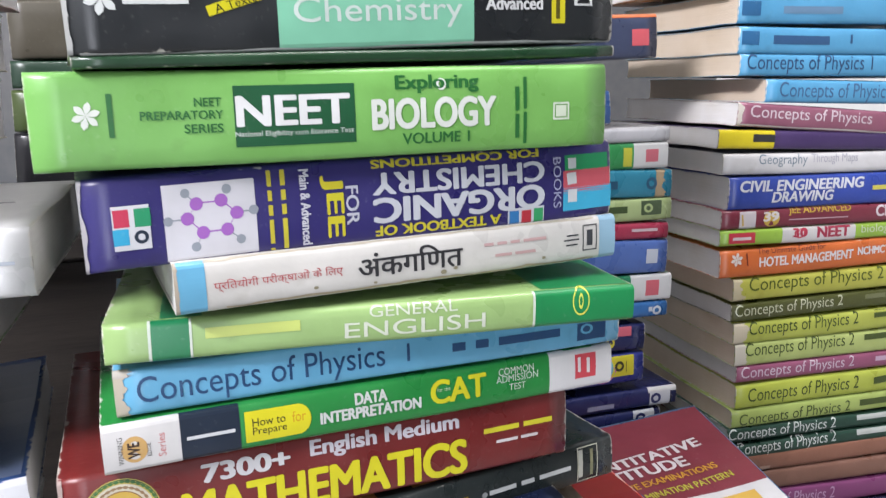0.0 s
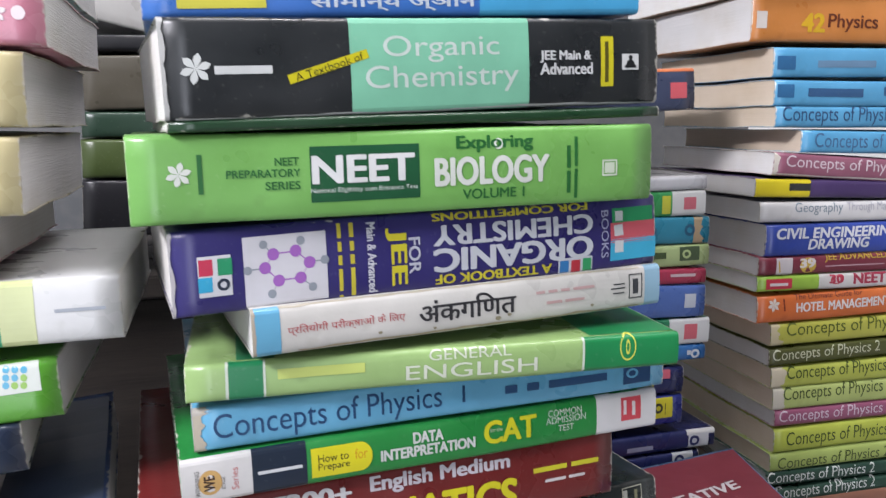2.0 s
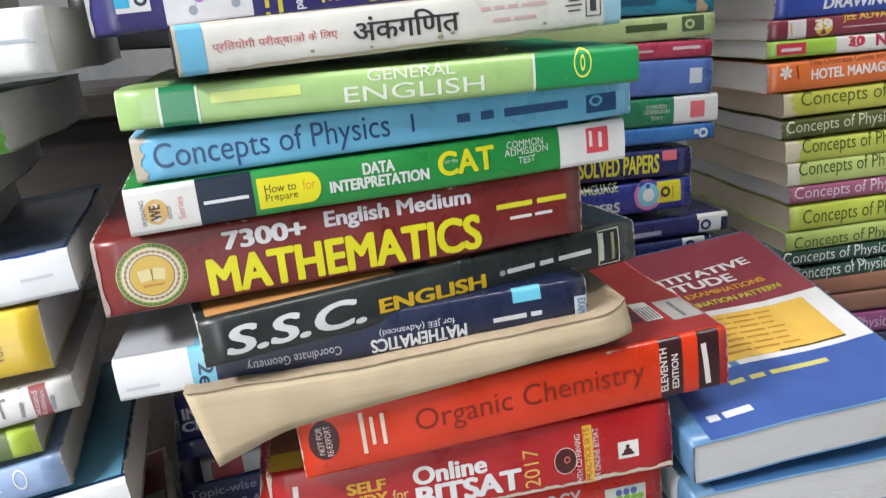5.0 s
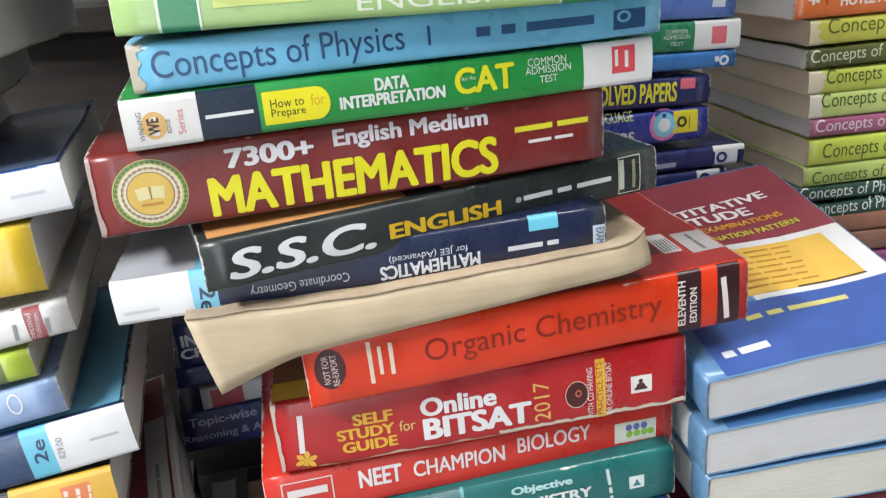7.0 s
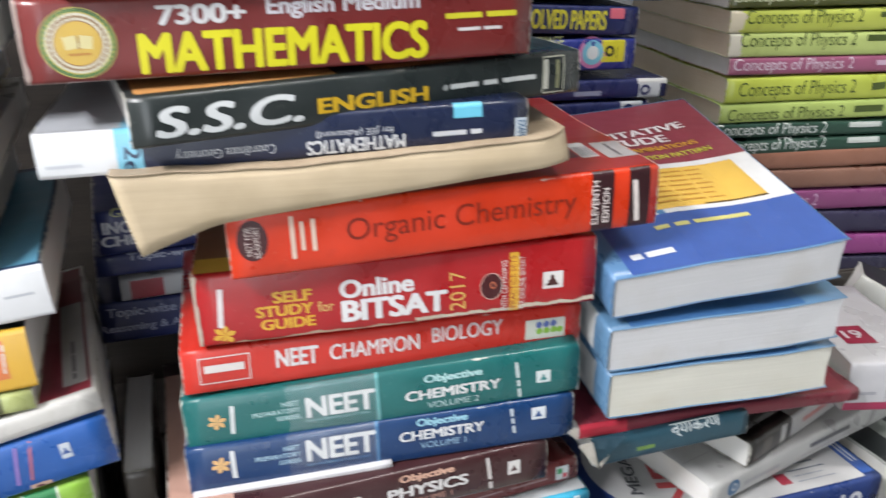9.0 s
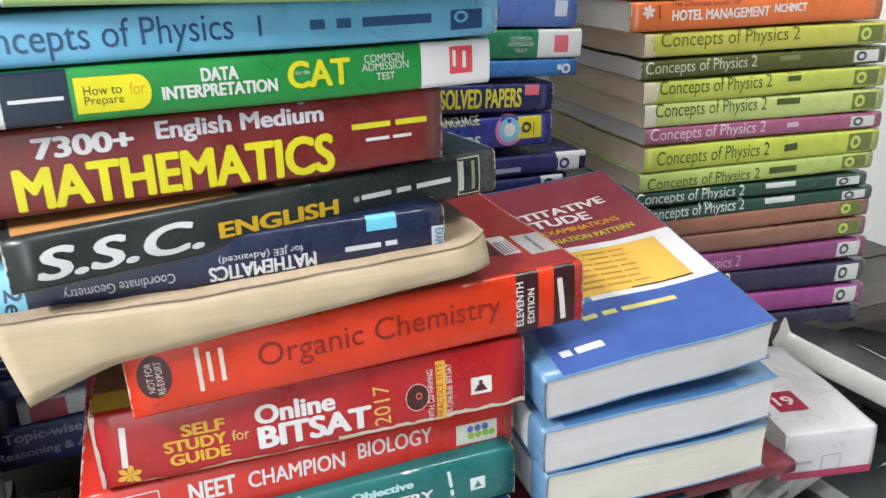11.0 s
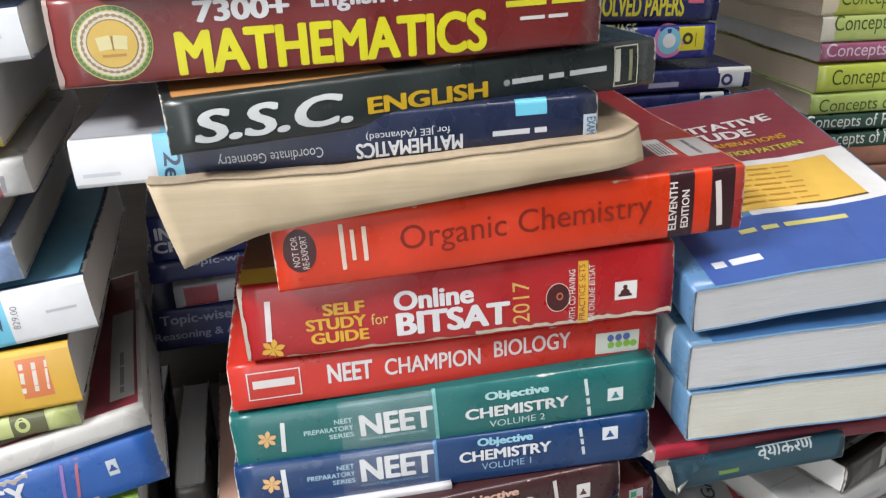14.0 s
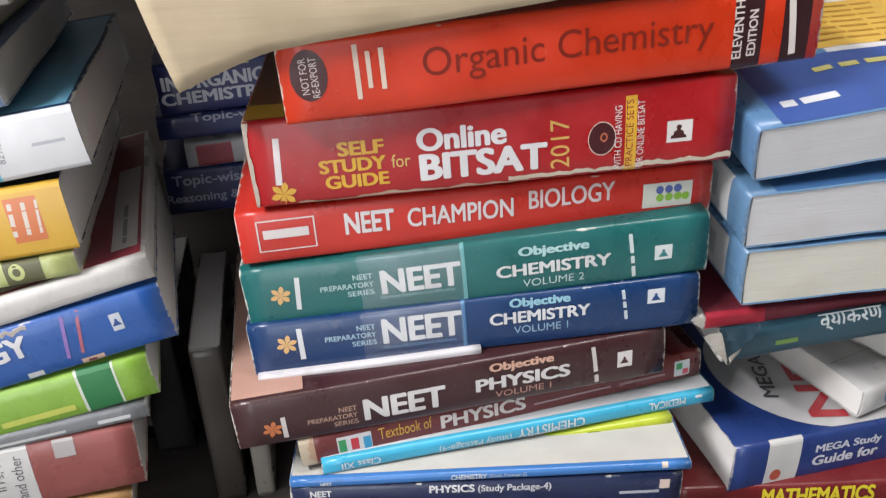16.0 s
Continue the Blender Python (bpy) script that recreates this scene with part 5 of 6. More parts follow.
rect(b, 0.2138, 0.2341, 0.0009, 0.0151, "c8ccd4", 1)
disc(b, 0.2207, 0.0085, 0.0049, 0.0045, "1e2450", 3, 0.5)
bar(b, 0.1764, 0.0047, 0.0098, 0.0044, 0, "8a90b0")
b = book("navy physics paperback with a white emblem", (0.1546, 0.549, 0.9562), 0, 1.5804, (0.24, 0.0091, 0.17), "1e2450", "grey", 1, "books in the rear stack")
rect(b, 0.2206, 0.2363, -0.0044, 0.0087, "b8bcc8", 1)

# wide stack
b = book("orange physics textbook with pale pages", (0.4147, 0.5236, 1.3248), -5, 0.3575, (0.24, 0.0342, 0.18), "c87236", "grey", 1, "books in the wide stack")
text(b, "42", 0.0539, 0.0145, 0.0211, 0.0145, 0, "e0a020", 0.05)
text(b, "Physics", 0.09, 0.0148, 0.046, 0.0138, 0, "5a2a1a", 0.02)
rect(b, 0.0039, 0.013, 0.0097, 0.0225, "e4d4c8", 1)
b = book("sky blue physics paperback with browned pages", (0.4361, 0.5217, 1.2979), -5, 0.8408, (0.24, 0.0227, 0.18), "4a92c8", "tan", 1, "books in the wide stack")
rect(b, 0.0029, 0.0192, 0.0056, 0.0161, "2a5a88", 1)
bar(b, 0.066, 0.01, 0.0538, 0.0083, 0, "5a7a9a")
b = book("sky blue physics paperback with browned pages", (0.4382, 0.5215, 1.2759), -5, -0.0965, (0.24, 0.0201, 0.18), "4a92c8", "tan", 1, "books in the wide stack")
rect(b, 0.0022, 0.0173, 0.0064, 0.0165, "2a5a88", 1)
bar(b, 0.0553, 0.0106, 0.0508, 0.01, 0, "2a4a70")
bar(b, 0.1011, 0.0118, 0.0021, 0.0103, 0, "2a4a70")
b = book("sky blue physics paperback with browned pages", (0.4405, 0.5213, 1.259), -5, 0.1922, (0.24, 0.0165, 0.18), "4a92c8", "tan", 1, "books in the wide stack")
text(b, "Concepts of Physics 1", 0.0636, 0.0089, 0.1153, 0.0151, 0, "2a4466", 0)
b = book("sky blue physics paperback with browned pages", (0.4648, 0.5192, 1.2391), -5, -0.8637, (0.24, 0.0179, 0.18), "4a92c8", "tan", 1, "books in the wide stack")
text(b, "Concepts of Physics 1", 0.0685, 0.0085, 0.113, 0.0151, 0, "3a5a80", 0)
b = book("mauve physics paperback with pale worn edges", (0.4407, 0.5213, 1.2215), -5, -3.5596, (0.24, 0.0183, 0.18), "7f4a5c", "grey", 1, "books in the wide stack")
rect(b, 0.206, 0.232, 0.0025, 0.0158, "55602c", 1)
disc(b, 0.214, 0.0092, 0.0055, 0.0051, "b4c450", 3, 0.5)
text(b, "Concepts of Physics", 0.0678, 0.0107, 0.114, 0.012, 0, "d4c0c8", 0)
torn(b, 0, 0.008, 0, 0.0183, "cfc4b4", 8)
torn(b, 0, 0.24, 0, 0.004, "c8bcb4", 9, "z", 1)
b = book("dark blue paperback with a yellow end", (0.4259, 0.5226, 1.2045), -5, -1.6214, (0.24, 0.0147, 0.18), "3a2a52", "grey", 1, "books in the wide stack")
rect(b, 0, 0.0499, 0, 0.0147, "d8bc1e")
rect(b, 0.0304, 0.0501, 0.0055, 0.0114, "2a2a2a", 1)
b = book("white geography paperback with grey lettering", (0.4312, 0.5222, 1.1836), -5, -0.2299, (0.24, 0.0164, 0.18), "d8d6d6", "grey", 1, "books in the wide stack")
text(b, "Geography", 0.0543, 0.0108, 0.0448, 0.0102, 0, "6a7a86", 0.01)
text(b, "Through Maps", 0.1027, 0.0113, 0.0443, 0.0091, 0, "a0a0ac", 0)
b = book("blue civil engineering drawing textbook", (0.4377, 0.5216, 1.1559), -5, 0.1726, (0.24, 0.0259, 0.18), "2b3f96", "grey", 1, "books in the wide stack")
text(b, "CIVIL ENGINEERING", 0.0681, 0.0185, 0.1167, 0.0089, 0, "e4e8f4", 0.0375, 2, 0.15)
text(b, "DRAWING", 0.0687, 0.0092, 0.0577, 0.0087, 0, "e4e8f4", 0.0375, 2, 0.15)
bar(b, 0.1426, 0.0135, 0.0147, 0.0056, 0, "d8c84a")
b = book("maroon entrance test paperback with gold lettering", (0.4329, 0.522, 1.1405), -5, 0.028, (0.24, 0.0153, 0.18), "6e2836", "grey", 1, "books in the wide stack")
rect(b, 0.0163, 0.0313, 0.0003, 0.0141, "d8ccd0", 1)
bar(b, 0.0192, 0.0071, 0.0092, 0.002, 97.6884, "c89a3a", 3)
disc(b, 0.0459, 0.0074, 0.0074, 0.0064, "d8a83a", 1)
text(b, "39", 0.0454, 0.0093, 0.0147, 0.0078, 0, "f0e4e0", 0.05)
text(b, "JEE ADVANCED", 0.0913, 0.0128, 0.0596, 0.0074, 0, "d8a83a", 0.02)
bar(b, 0.0905, 0.0059, 0.0569, 0.0014, 0, "c8a0a8")
text(b, "CHEMISTRY", 0.1785, 0.0097, 0.0649, 0.0096, 0, "e4d4d8", 0.0375)
b = book("green and white entrance test paperback", (0.4327, 0.522, 1.1268), -5, 0.1803, (0.24, 0.0131, 0.18), "8cbc3c", "grey", 1, "books in the wide stack")
rect(b, 0.0081, 0.032, 0.0021, 0.0106, "c83040", 1)
bar(b, 0.0199, 0.0059, 0.0165, 0.0036, 0, "f0d8dc", 3)
rect(b, 0.0573, 0.1281, -0.0004, 0.0136, "e4e0dc", 1)
disc(b, 0.0739, 0.0081, 0.0054, 0.0042, "c8404c", 2, 0.7)
text(b, "30", 0.0741, 0.0086, 0.014, 0.0075, 0, "b02840", 0.0375, 3)
text(b, "NEET", 0.1064, 0.0081, 0.032, 0.009, 0, "a02840", 0.05)
text(b, "biology", 0.1501, 0.0075, 0.0325, 0.0086, 0, "d8e8c0", 0.01)
b = book("orange hotel management guide with white lettering", (0.4342, 0.5219, 1.1008), -5, 1.2726, (0.24, 0.0225, 0.18), "e4622e", "grey", 1, "books in the wide stack")
flower(b, 0.0152, 0.0149, 0.0057, "f4e0d4", 2, 6)
bar(b, 0.0248, 0.0144, 0.0103, 0.0021, 96.2038, "7a3020")
text(b, "The Ultimate Guide for", 0.0665, 0.0204, 0.0644, 0.0046, 0, "5a2a2a", 0.01)
text(b, "HOTEL MANAGEMENT", 0.0811, 0.0115, 0.0903, 0.008, 0, "f4ecec", 0.0375)
text(b, "NCHMCT", 0.1466, 0.013, 0.032, 0.0068, 0, "f4ecec", 0.05)
b = book("yellow-green physics paperback with a torn head", (0.4484, 0.5207, 1.0809), -5, 1.1853, (0.24, 0.0185, 0.18), "b4b444", "tan", 1, "books in the wide stack")
rect(b, 0.206, 0.232, 0.0025, 0.016, "55602c", 1)
disc(b, 0.214, 0.0092, 0.0055, 0.0052, "b4c450", 3, 0.5)
text(b, "Concepts of Physics 2", 0.0798, 0.0116, 0.1307, 0.0143, 0, "4a5418", 0)
torn(b, 0, 0.016, 0, 0.0185, "c4b48c", 5)
b = book("dark olive physics paperback with pale lettering", (0.4479, 0.5207, 1.0641), -5, 1.2733, (0.24, 0.0147, 0.18), "44481f", "grey", 1, "books in the wide stack")
rect(b, 0.206, 0.232, 0.0025, 0.0122, "c4c8c4", 1)
disc(b, 0.214, 0.0074, 0.0055, 0.0041, "30343a", 3, 0.5)
text(b, "Concepts of Physics 2", 0.0552, 0.0078, 0.1035, 0.012, 0, "c8cca8", 0)
bar(b, 0.1398, 0.0097, 0.0208, 0.006, 0, "6a6e4a")
b = book("yellow-green physics paperback with a torn head", (0.4514, 0.5204, 1.0444), -5, 1.147, (0.24, 0.0179, 0.18), "b0bc48", "tan", 1, "books in the wide stack")
rect(b, 0.206, 0.232, 0.0025, 0.0154, "55602c", 1)
disc(b, 0.214, 0.009, 0.0055, 0.005, "b4c450", 3, 0.5)
text(b, "Concepts of Physics 2", 0.0675, 0.0111, 0.1062, 0.0142, 0, "3c4a1c", 0)
bar(b, 0.1432, 0.0139, 0.0134, 0.0101, 0, "3c4a1c")
torn(b, 0, 0.024, 0, 0.0179, "d0c0a0", 6)
b = book("pale lime physics paperback with a torn head", (0.4538, 0.5202, 1.0256), -5, 0.5902, (0.24, 0.0192, 0.18), "b0c468", "tan", 1, "books in the wide stack")
rect(b, 0.206, 0.232, 0.0025, 0.0167, "55602c", 1)
disc(b, 0.214, 0.0096, 0.0055, 0.0054, "b4c450", 3, 0.5)
text(b, "Concepts of Physics 2", 0.063, 0.0122, 0.1066, 0.0143, 0, "3c4a1c", 0)
bar(b, 0.1381, 0.0143, 0.0234, 0.0077, 0, "3c4a1c")
torn(b, 0, 0.02, 0, 0.0192, "cfc6b0", 7)
b = book("plum physics paperback with pale lettering", (0.4563, 0.52, 1.0113), -5, 0.2788, (0.24, 0.0143, 0.18), "8f4a66", "grey", 1, "books in the wide stack")
rect(b, 0.206, 0.232, 0.0025, 0.0118, "c4c8c4", 1)
disc(b, 0.214, 0.0071, 0.0055, 0.004, "30343a", 3, 0.5)
text(b, "Concepts of Physics 2", 0.0601, 0.0073, 0.1115, 0.0125, 0, "e0c4d8", 0)
bar(b, 0.1438, 0.0083, 0.0118, 0.0062, 0, "d0a8c4")
b = book("yellow-green physics paperback with browned pages", (0.457, 0.5199, 0.9886), -5, 0.5092, (0.24, 0.0208, 0.18), "b4c444", "tan", 1, "books in the wide stack")
rect(b, 0.206, 0.232, 0.0025, 0.0183, "55602c", 1)
disc(b, 0.214, 0.0104, 0.0055, 0.0058, "b4c450", 3, 0.5)
text(b, "Concepts of Physics 2", 0.067, 0.0096, 0.1105, 0.0152, 0, "3c4a1c", 0)
bar(b, 0.1446, 0.0109, 0.0137, 0.0095, 4.5786, "3c4a1c")
b = book("pale lime physics paperback with browned pages", (0.4548, 0.5201, 0.9714), -5, 0.8758, (0.24, 0.016, 0.18), "a4bc5c", "tan", 1, "books in the wide stack")
rect(b, 0.206, 0.232, 0.0025, 0.0135, "55602c", 1)
disc(b, 0.214, 0.008, 0.0055, 0.0045, "b4c450", 3, 0.5)
text(b, "Concepts of Physics 2", 0.0627, 0.0056, 0.1105, 0.0128, 0, "3c4a1c", 0)
bar(b, 0.1418, 0.0082, 0.0286, 0.0085, 0, "3c4a1c")
b = book("dark green physics paperback with white lettering", (0.4517, 0.5204, 0.959), -5, -0.1056, (0.24, 0.0126, 0.18), "1f3c30", "grey", 1, "books in the wide stack")
rect(b, 0.206, 0.232, 0.0025, 0.0101, "c4c8c4", 1)
disc(b, 0.214, 0.0063, 0.0055, 0.0035, "30343a", 3, 0.5)
text(b, "Concepts of Physics 2", 0.0544, 0.0061, 0.1065, 0.0123, 0, "e0e8e0", 0)
bar(b, 0.1451, 0.0092, 0.0318, 0.0069, 0, "c8d0c8")
b = book("dark green physics paperback with white lettering", (0.4611, 0.5195, 0.9431), -5, 0.5473, (0.24, 0.0128, 0.18), "1f3c30", "grey", 1, "books in the wide stack")
rect(b, 0.206, 0.232, 0.0025, 0.0103, "c4c8c4", 1)
disc(b, 0.214, 0.0064, 0.0055, 0.0036, "30343a", 3, 0.5)
text(b, "Concepts of Physics 2", 0.0504, 0.0077, 0.0988, 0.0131, 0, "e0e8e0", 0)
bar(b, 0.1374, 0.0093, 0.0318, 0.0075, 0, "c8d0c8")
b = book("brown physics paperback with browned pages", (0.4601, 0.5196, 0.93), -5, -0.0419, (0.24, 0.017, 0.18), "8a5a48", "tan", 1, "books in the wide stack")
rect(b, 0.206, 0.232, 0.0025, 0.0145, "55602c", 1)
disc(b, 0.214, 0.0085, 0.0055, 0.0047, "b4c450", 3, 0.5)
bar(b, 0.0305, 0.0029, 0.0106, 0.0051, 0, "b08a78")
b = book("brown physics paperback with faded lettering", (0.4606, 0.5196, 0.9118), -5, -0.3152, (0.24, 0.0177, 0.18), "7c5648", "tan", 1, "books in the wide stack")
rect(b, 0.206, 0.232, 0.0025, 0.0152, "55602c", 1)
disc(b, 0.214, 0.0088, 0.0055, 0.0049, "b4c450", 3, 0.5)
b = book("purple physics paperback with pale lettering", (0.4662, 0.5191, 0.8923), -5, -1.0106, (0.24, 0.0189, 0.18), "7a3a66", "grey", 1, "books in the wide stack")
rect(b, 0.206, 0.232, 0.0025, 0.0164, "c4c8c4", 1)
disc(b, 0.214, 0.0095, 0.0055, 0.0053, "30343a", 3, 0.5)
text(b, "Concepts of Physics 2", 0.0461, 0.0084, 0.1051, 0.0142, 0, "c89ac0", 0)
b = book("navy physics paperback with white lettering", (0.4693, 0.5188, 0.8708), -5, -1.7914, (0.24, 0.021, 0.18), "2a2640", "grey", 1, "books in the wide stack")
rect(b, 0.206, 0.232, 0.0025, 0.0185, "c4c8c4", 1)
disc(b, 0.214, 0.0105, 0.0055, 0.0059, "30343a", 3, 0.5)
text(b, "Concepts of Physics 2", 0.0363, 0.0084, 0.1021, 0.015, 5.5507, "d8d4e4", 0)
b = book("magenta physics paperback with pale lettering", (0.4717, 0.5186, 0.8499), -5, -2.3941, (0.24, 0.0204, 0.18), "8a3a78", "grey", 1, "books in the wide stack")
rect(b, 0.206, 0.232, 0.0025, 0.0179, "c4c8c4", 1)
disc(b, 0.214, 0.0102, 0.0055, 0.0057, "30343a", 3, 0.5)
text(b, "Concepts of Physics 2", 0.0457, 0.0083, 0.1132, 0.0146, 0, "d0a8cc", 0)
b = book("dark navy paperback with worn edges", (0.4723, 0.5186, 0.8311), -5, -2.8296, (0.24, 0.0181, 0.18), "26243a", "grey", 1, "books in the wide stack")

# stack beside the front stack
b = book("thick quantitative aptitude book with a maroon, orange and blue cover", (0.2822, 0.5558, 0.9457), -95, -10, (0.222, 0.0286, 0.1516), "4c729e", "pale", 0.12, "books beside the main stack", 6.5396)
top_panel(b, 0.002, 0.1, 0.004, 0.1505, "74303a", 0)
top_panel(b, 0.1, 0.164, 0.004, 0.1505, "d4d4d6", 0)
top_panel(b, 0.107, 0.159, 0.004, 0.135, "d8a044", 1)
top_text(b, "QUANTITATIVE", 0.0515, 0.067, 0.123, 0.0125, 96, "e4dce0", 0.035)
top_text(b, "APTITUDE", 0.0645, 0.065, 0.086, 0.0118, 94, "e4dce0", 0.035)
top_text(b, "COMPETITIVE EXAMINATIONS", 0.0785, 0.066, 0.119, 0.0066, 95, "d8922e", 0.02)
top_text(b, "ON LATEST EXAMINATION PATTERN", 0.0915, 0.066, 0.13, 0.0066, 95, "b8b83a", 0.02)
top_bar(b, 0.1775, 0.078, 0.066, 0.006, 92, "b4ae64", (2, 2, 8), 1)
top_panel(b, 0.164, 0.2205, 0.012, 0.1505, "30498a", 0)
top_bar(b, 0.2035, 0.032, 0.028, 0.0078, 92, "d0d6e0", (2, 5), 1)
for row in range(7):
    top_bar(b, 0.113 + 0.0064 * row, 0.056 + 0.004 * (row % 3), 0.104 - 0.012 * (row % 3), 0.0026, 90, "a8722c", (8, 5, 9, 6, 4), 2)
top_panel(b, 0.1575, 0.159, 0.09, 0.135, "4a3a24", 2)
b = book("thick blue-covered book with greyish page ends", (0.2844, 0.5711, 0.8912), -95, -5, (0.235, 0.0303, 0.1603), "50769c", "pale", 0.12, "books beside the main stack", 3.232)
top_panel(b, 0.004, 0.2335, 0.014, 0.132, "3a639a", 0)
top_bar(b, 0.2155, 0.033, 0.03, 0.0072, 90, "d0d6e0", (2, 5), 1)
rect(b, 0.12, 0.215, 0.004, 0.03, "d4d8d8", 1)
rect(b, 0.14, 0.2, 0.01, 0.024, "9aa2a4", 2)
b = book("thick blue-covered book with yellowed page ends", (0.2882, 0.5716, 0.8445), -95, -2, (0.235, 0.0326, 0.1578), "50769c", "old", 0.12, "books beside the main stack", 1.7677)
top_panel(b, 0.004, 0.2335, 0.014, 0.132, "3a639a", 0)
rect(b, 0.12, 0.215, 0.004, 0.03, "d4d8d8", 1)
rect(b, 0.14, 0.2, 0.01, 0.024, "9aa2a4", 2)
b = book("thin maroon chemistry book with a red tail", (0.2562, 0.3488, 0.8149), -3, -0.0147, (0.2148, 0.0103, 0.17), "6e2a34", "grey", 0.8, "books beside the main stack")
rect(b, 0, 0.034, 0, 0.0103, "b02a38")
b = book("dark teal grammar book with a torn corner", (0.2659, 0.342, 0.7962), -3, 4.2, (0.112, 0.0188, 0.17), "23414e", "grey", 1.2, "books beside the main stack")
text(b, "व्याकरण", 0.0726, 0.0153, 0.0365, 0.009, 0, "c8d4d4", 0.02)
bar(b, 0.0362, 0.0083, 0.013, 0.0047, 0, "5a7a3a")
b = book("thick blue and white study guide with a red initial", (0.2775, 0.3314, 0.7072), 2, -0.6551, (0.24, 0.0341, 0.19), "1c3168", "white", 0.6, "books beside the main stack")
text(b, "MEGA Study", 0.0753, 0.0229, 0.0444, 0.0071, 0, "c8d0e4", 0.0375)
text(b, "Guide for", 0.0745, 0.0146, 0.0444, 0.0077, 0, "d8dcec", 0.0375)
rect(b, 0.0218, 0.0434, 0, 0.0341, "ccccc8")
disc(b, 0.029, 0.0089, 0.0036, 0.0043, "b04a3a", 2)
top_disc(b, 0.084, 0.063, 0.0625, 0.0625, "c2c1c1", 1)
top_panel(b, 0.084, 0.226, 0.003, 0.1255, "c2c1c1", 1)
top_text(b, "NEET", 0.079, 0.06, 0.1, 0.023, 78, "b03036", 0.03, 3)
top_text(b, "MEGA STUDY", 0.058, 0.083, 0.1, 0.0095, 74, "3a3c42", 0.02, 3)
top_panel(b, 0.155, 0.165, 0.012, 0.024, "a03040", 2)
top_panel(b, 0.17, 0.205, 0.012, 0.0128, "7a8494", 2)
top_panel(b, 0.17, 0.2, 0.018, 0.0188, "7a8494", 2)
top_panel(b, 0.17, 0.205, 0.024, 0.0252, "4a5464", 2)
top_panel(b, 0.172, 0.2, 0.031, 0.0325, "4a5464", 2)
top_panel(b, 0.226, 0.238, 0.006, 0.17, "2c50a0", 2)
top_panel(b, 0.229, 0.231, 0.02, 0.05, "c8d0e4", 3)
top_panel(b, 0.233, 0.235, 0.02, 0.05, "c8d0e4", 3)
text(b, "10", 0.212, 0.016, 0.022, 0.018, 0, "d8dcec", 0.03)
b = book("red mathematics book with yellow lettering", (0.2494, 0.3385, 0.6818), -10, 1.1866, (0.1407, 0.0264, 0.2), "5c1618", "grey", 1, "books beside the main stack")
text(b, "MATHEMATICS", 0.0846, 0.019, 0.0674, 0.0113, 0, "e0c42a", 0.045)

# stack in the dark behind
b = book("navy inorganic chemistry textbook in the shade", (-0.0294, 0.5187, 0.9038), 4, 1.3549, (0.24, 0.0322, 0.17), "222a58", "grey", 1, "books in the dark behind")
text(b, "GENERAL", 0.0336, 0.0303, 0.0471, 0.0054, 0, "b0b47a", 0.02)
text(b, "INORGANIC", 0.0347, 0.0203, 0.062, 0.0087, 0, "c4c8da", 0.045)
text(b, "CHEMISTRY", 0.0349, 0.0106, 0.0658, 0.0078, 0, "c4c8da", 0.045)
b = book("navy topic-wise practice book in the shade", (-0.0335, 0.5184, 0.8879), 4, 0.041, (0.24, 0.016, 0.17), "222a58", "grey", 1, "books in the dark behind")
text(b, "Topic-wise", 0.0454, 0.0126, 0.049, 0.0065, 0, "9aa0bc", 0.02)
b = book("white paperback with a red lozenge in the shade", (-0.0192, 0.5194, 0.8679), 4, 1.5171, (0.24, 0.0168, 0.17), "a8a8ac", "grey", 1, "books in the dark behind")
rect(b, 0.0065, 0.0287, 0.0012, 0.0152, "8a2a36", 1)
b = book("navy reasoning and aptitude book in the shade", (-0.0358, 0.5182, 0.8366), 4, -0.4238, (0.24, 0.0318, 0.17), "1c2450", "grey", 1, "books in the dark behind")
text(b, "Topic-wise", 0.0284, 0.0232, 0.0475, 0.009, 0, "8a90b0", 0.02)
text(b, "Reasoning & Aptitude", 0.0402, 0.0111, 0.0808, 0.0079, 0, "8a90b0", 0.02)
b = book("small thick white booklet with a maroon band and square label", (0.4745, 0.352, 0.7955), -14, 1.0, (0.072, 0.0402, 0.13), "c6c4ca", "white", 0.4, "books beside the main stack")
rect(b, 0, 0.072, 0, 0.008, "9a2a4a")
frame_line(b, 0.0305, 0.0455, 0.0079, 0.0208, "8a8a94", 0.0006, 2)
bar(b, 0.0154, 0.016, 0.0149, 0.0041, 0, "9a9aa2")
top_panel(b, 0.012, 0.036, 0.028, 0.056, "8a2038", 1)
top_text(b, "19", 0.023, 0.042, 0.015, 0.013, 0, "dcc8d0", 0.03)
b = book("dark-covered book lying askew with pale page edges", (0.5956, 0.4847, 0.8158), -38, -24.184, (0.22, 0.0225, 0.16), "b4b3ac", "grey", 0.4, "books beside the main stack")
top_panel(b, 0.0022, 0.2178, 0.0032, 0.1568, "1c1c20", 0)

# loose sheets under the twin textbooks
b = book("sheaf of loose white sheets under a textbook", (0.0173, 0.3665, 0.8052), -5, 3.8055, (0.1175, 0.0052, 0.12), "d6d4da", "white", 0.2, "books in the main stack", name="paper_sheaf")

# more books at the tops of the stacks
b = book("tan book with wavy yellowed pages on the tall stack", (0.4103, 0.516, 1.3601), -3, 2.9546, (0.24, 0.0338, 0.2), "8a6a4c", "white", 1, "books in the wide stack")
b = book("pale cyan book with a grey page block", (-0.2986, 0.3861, 1.3087), -3, 3.6117, (0.24, 0.0198, 0.18), "8fccd0", "grey", 1, "books in the side stack")

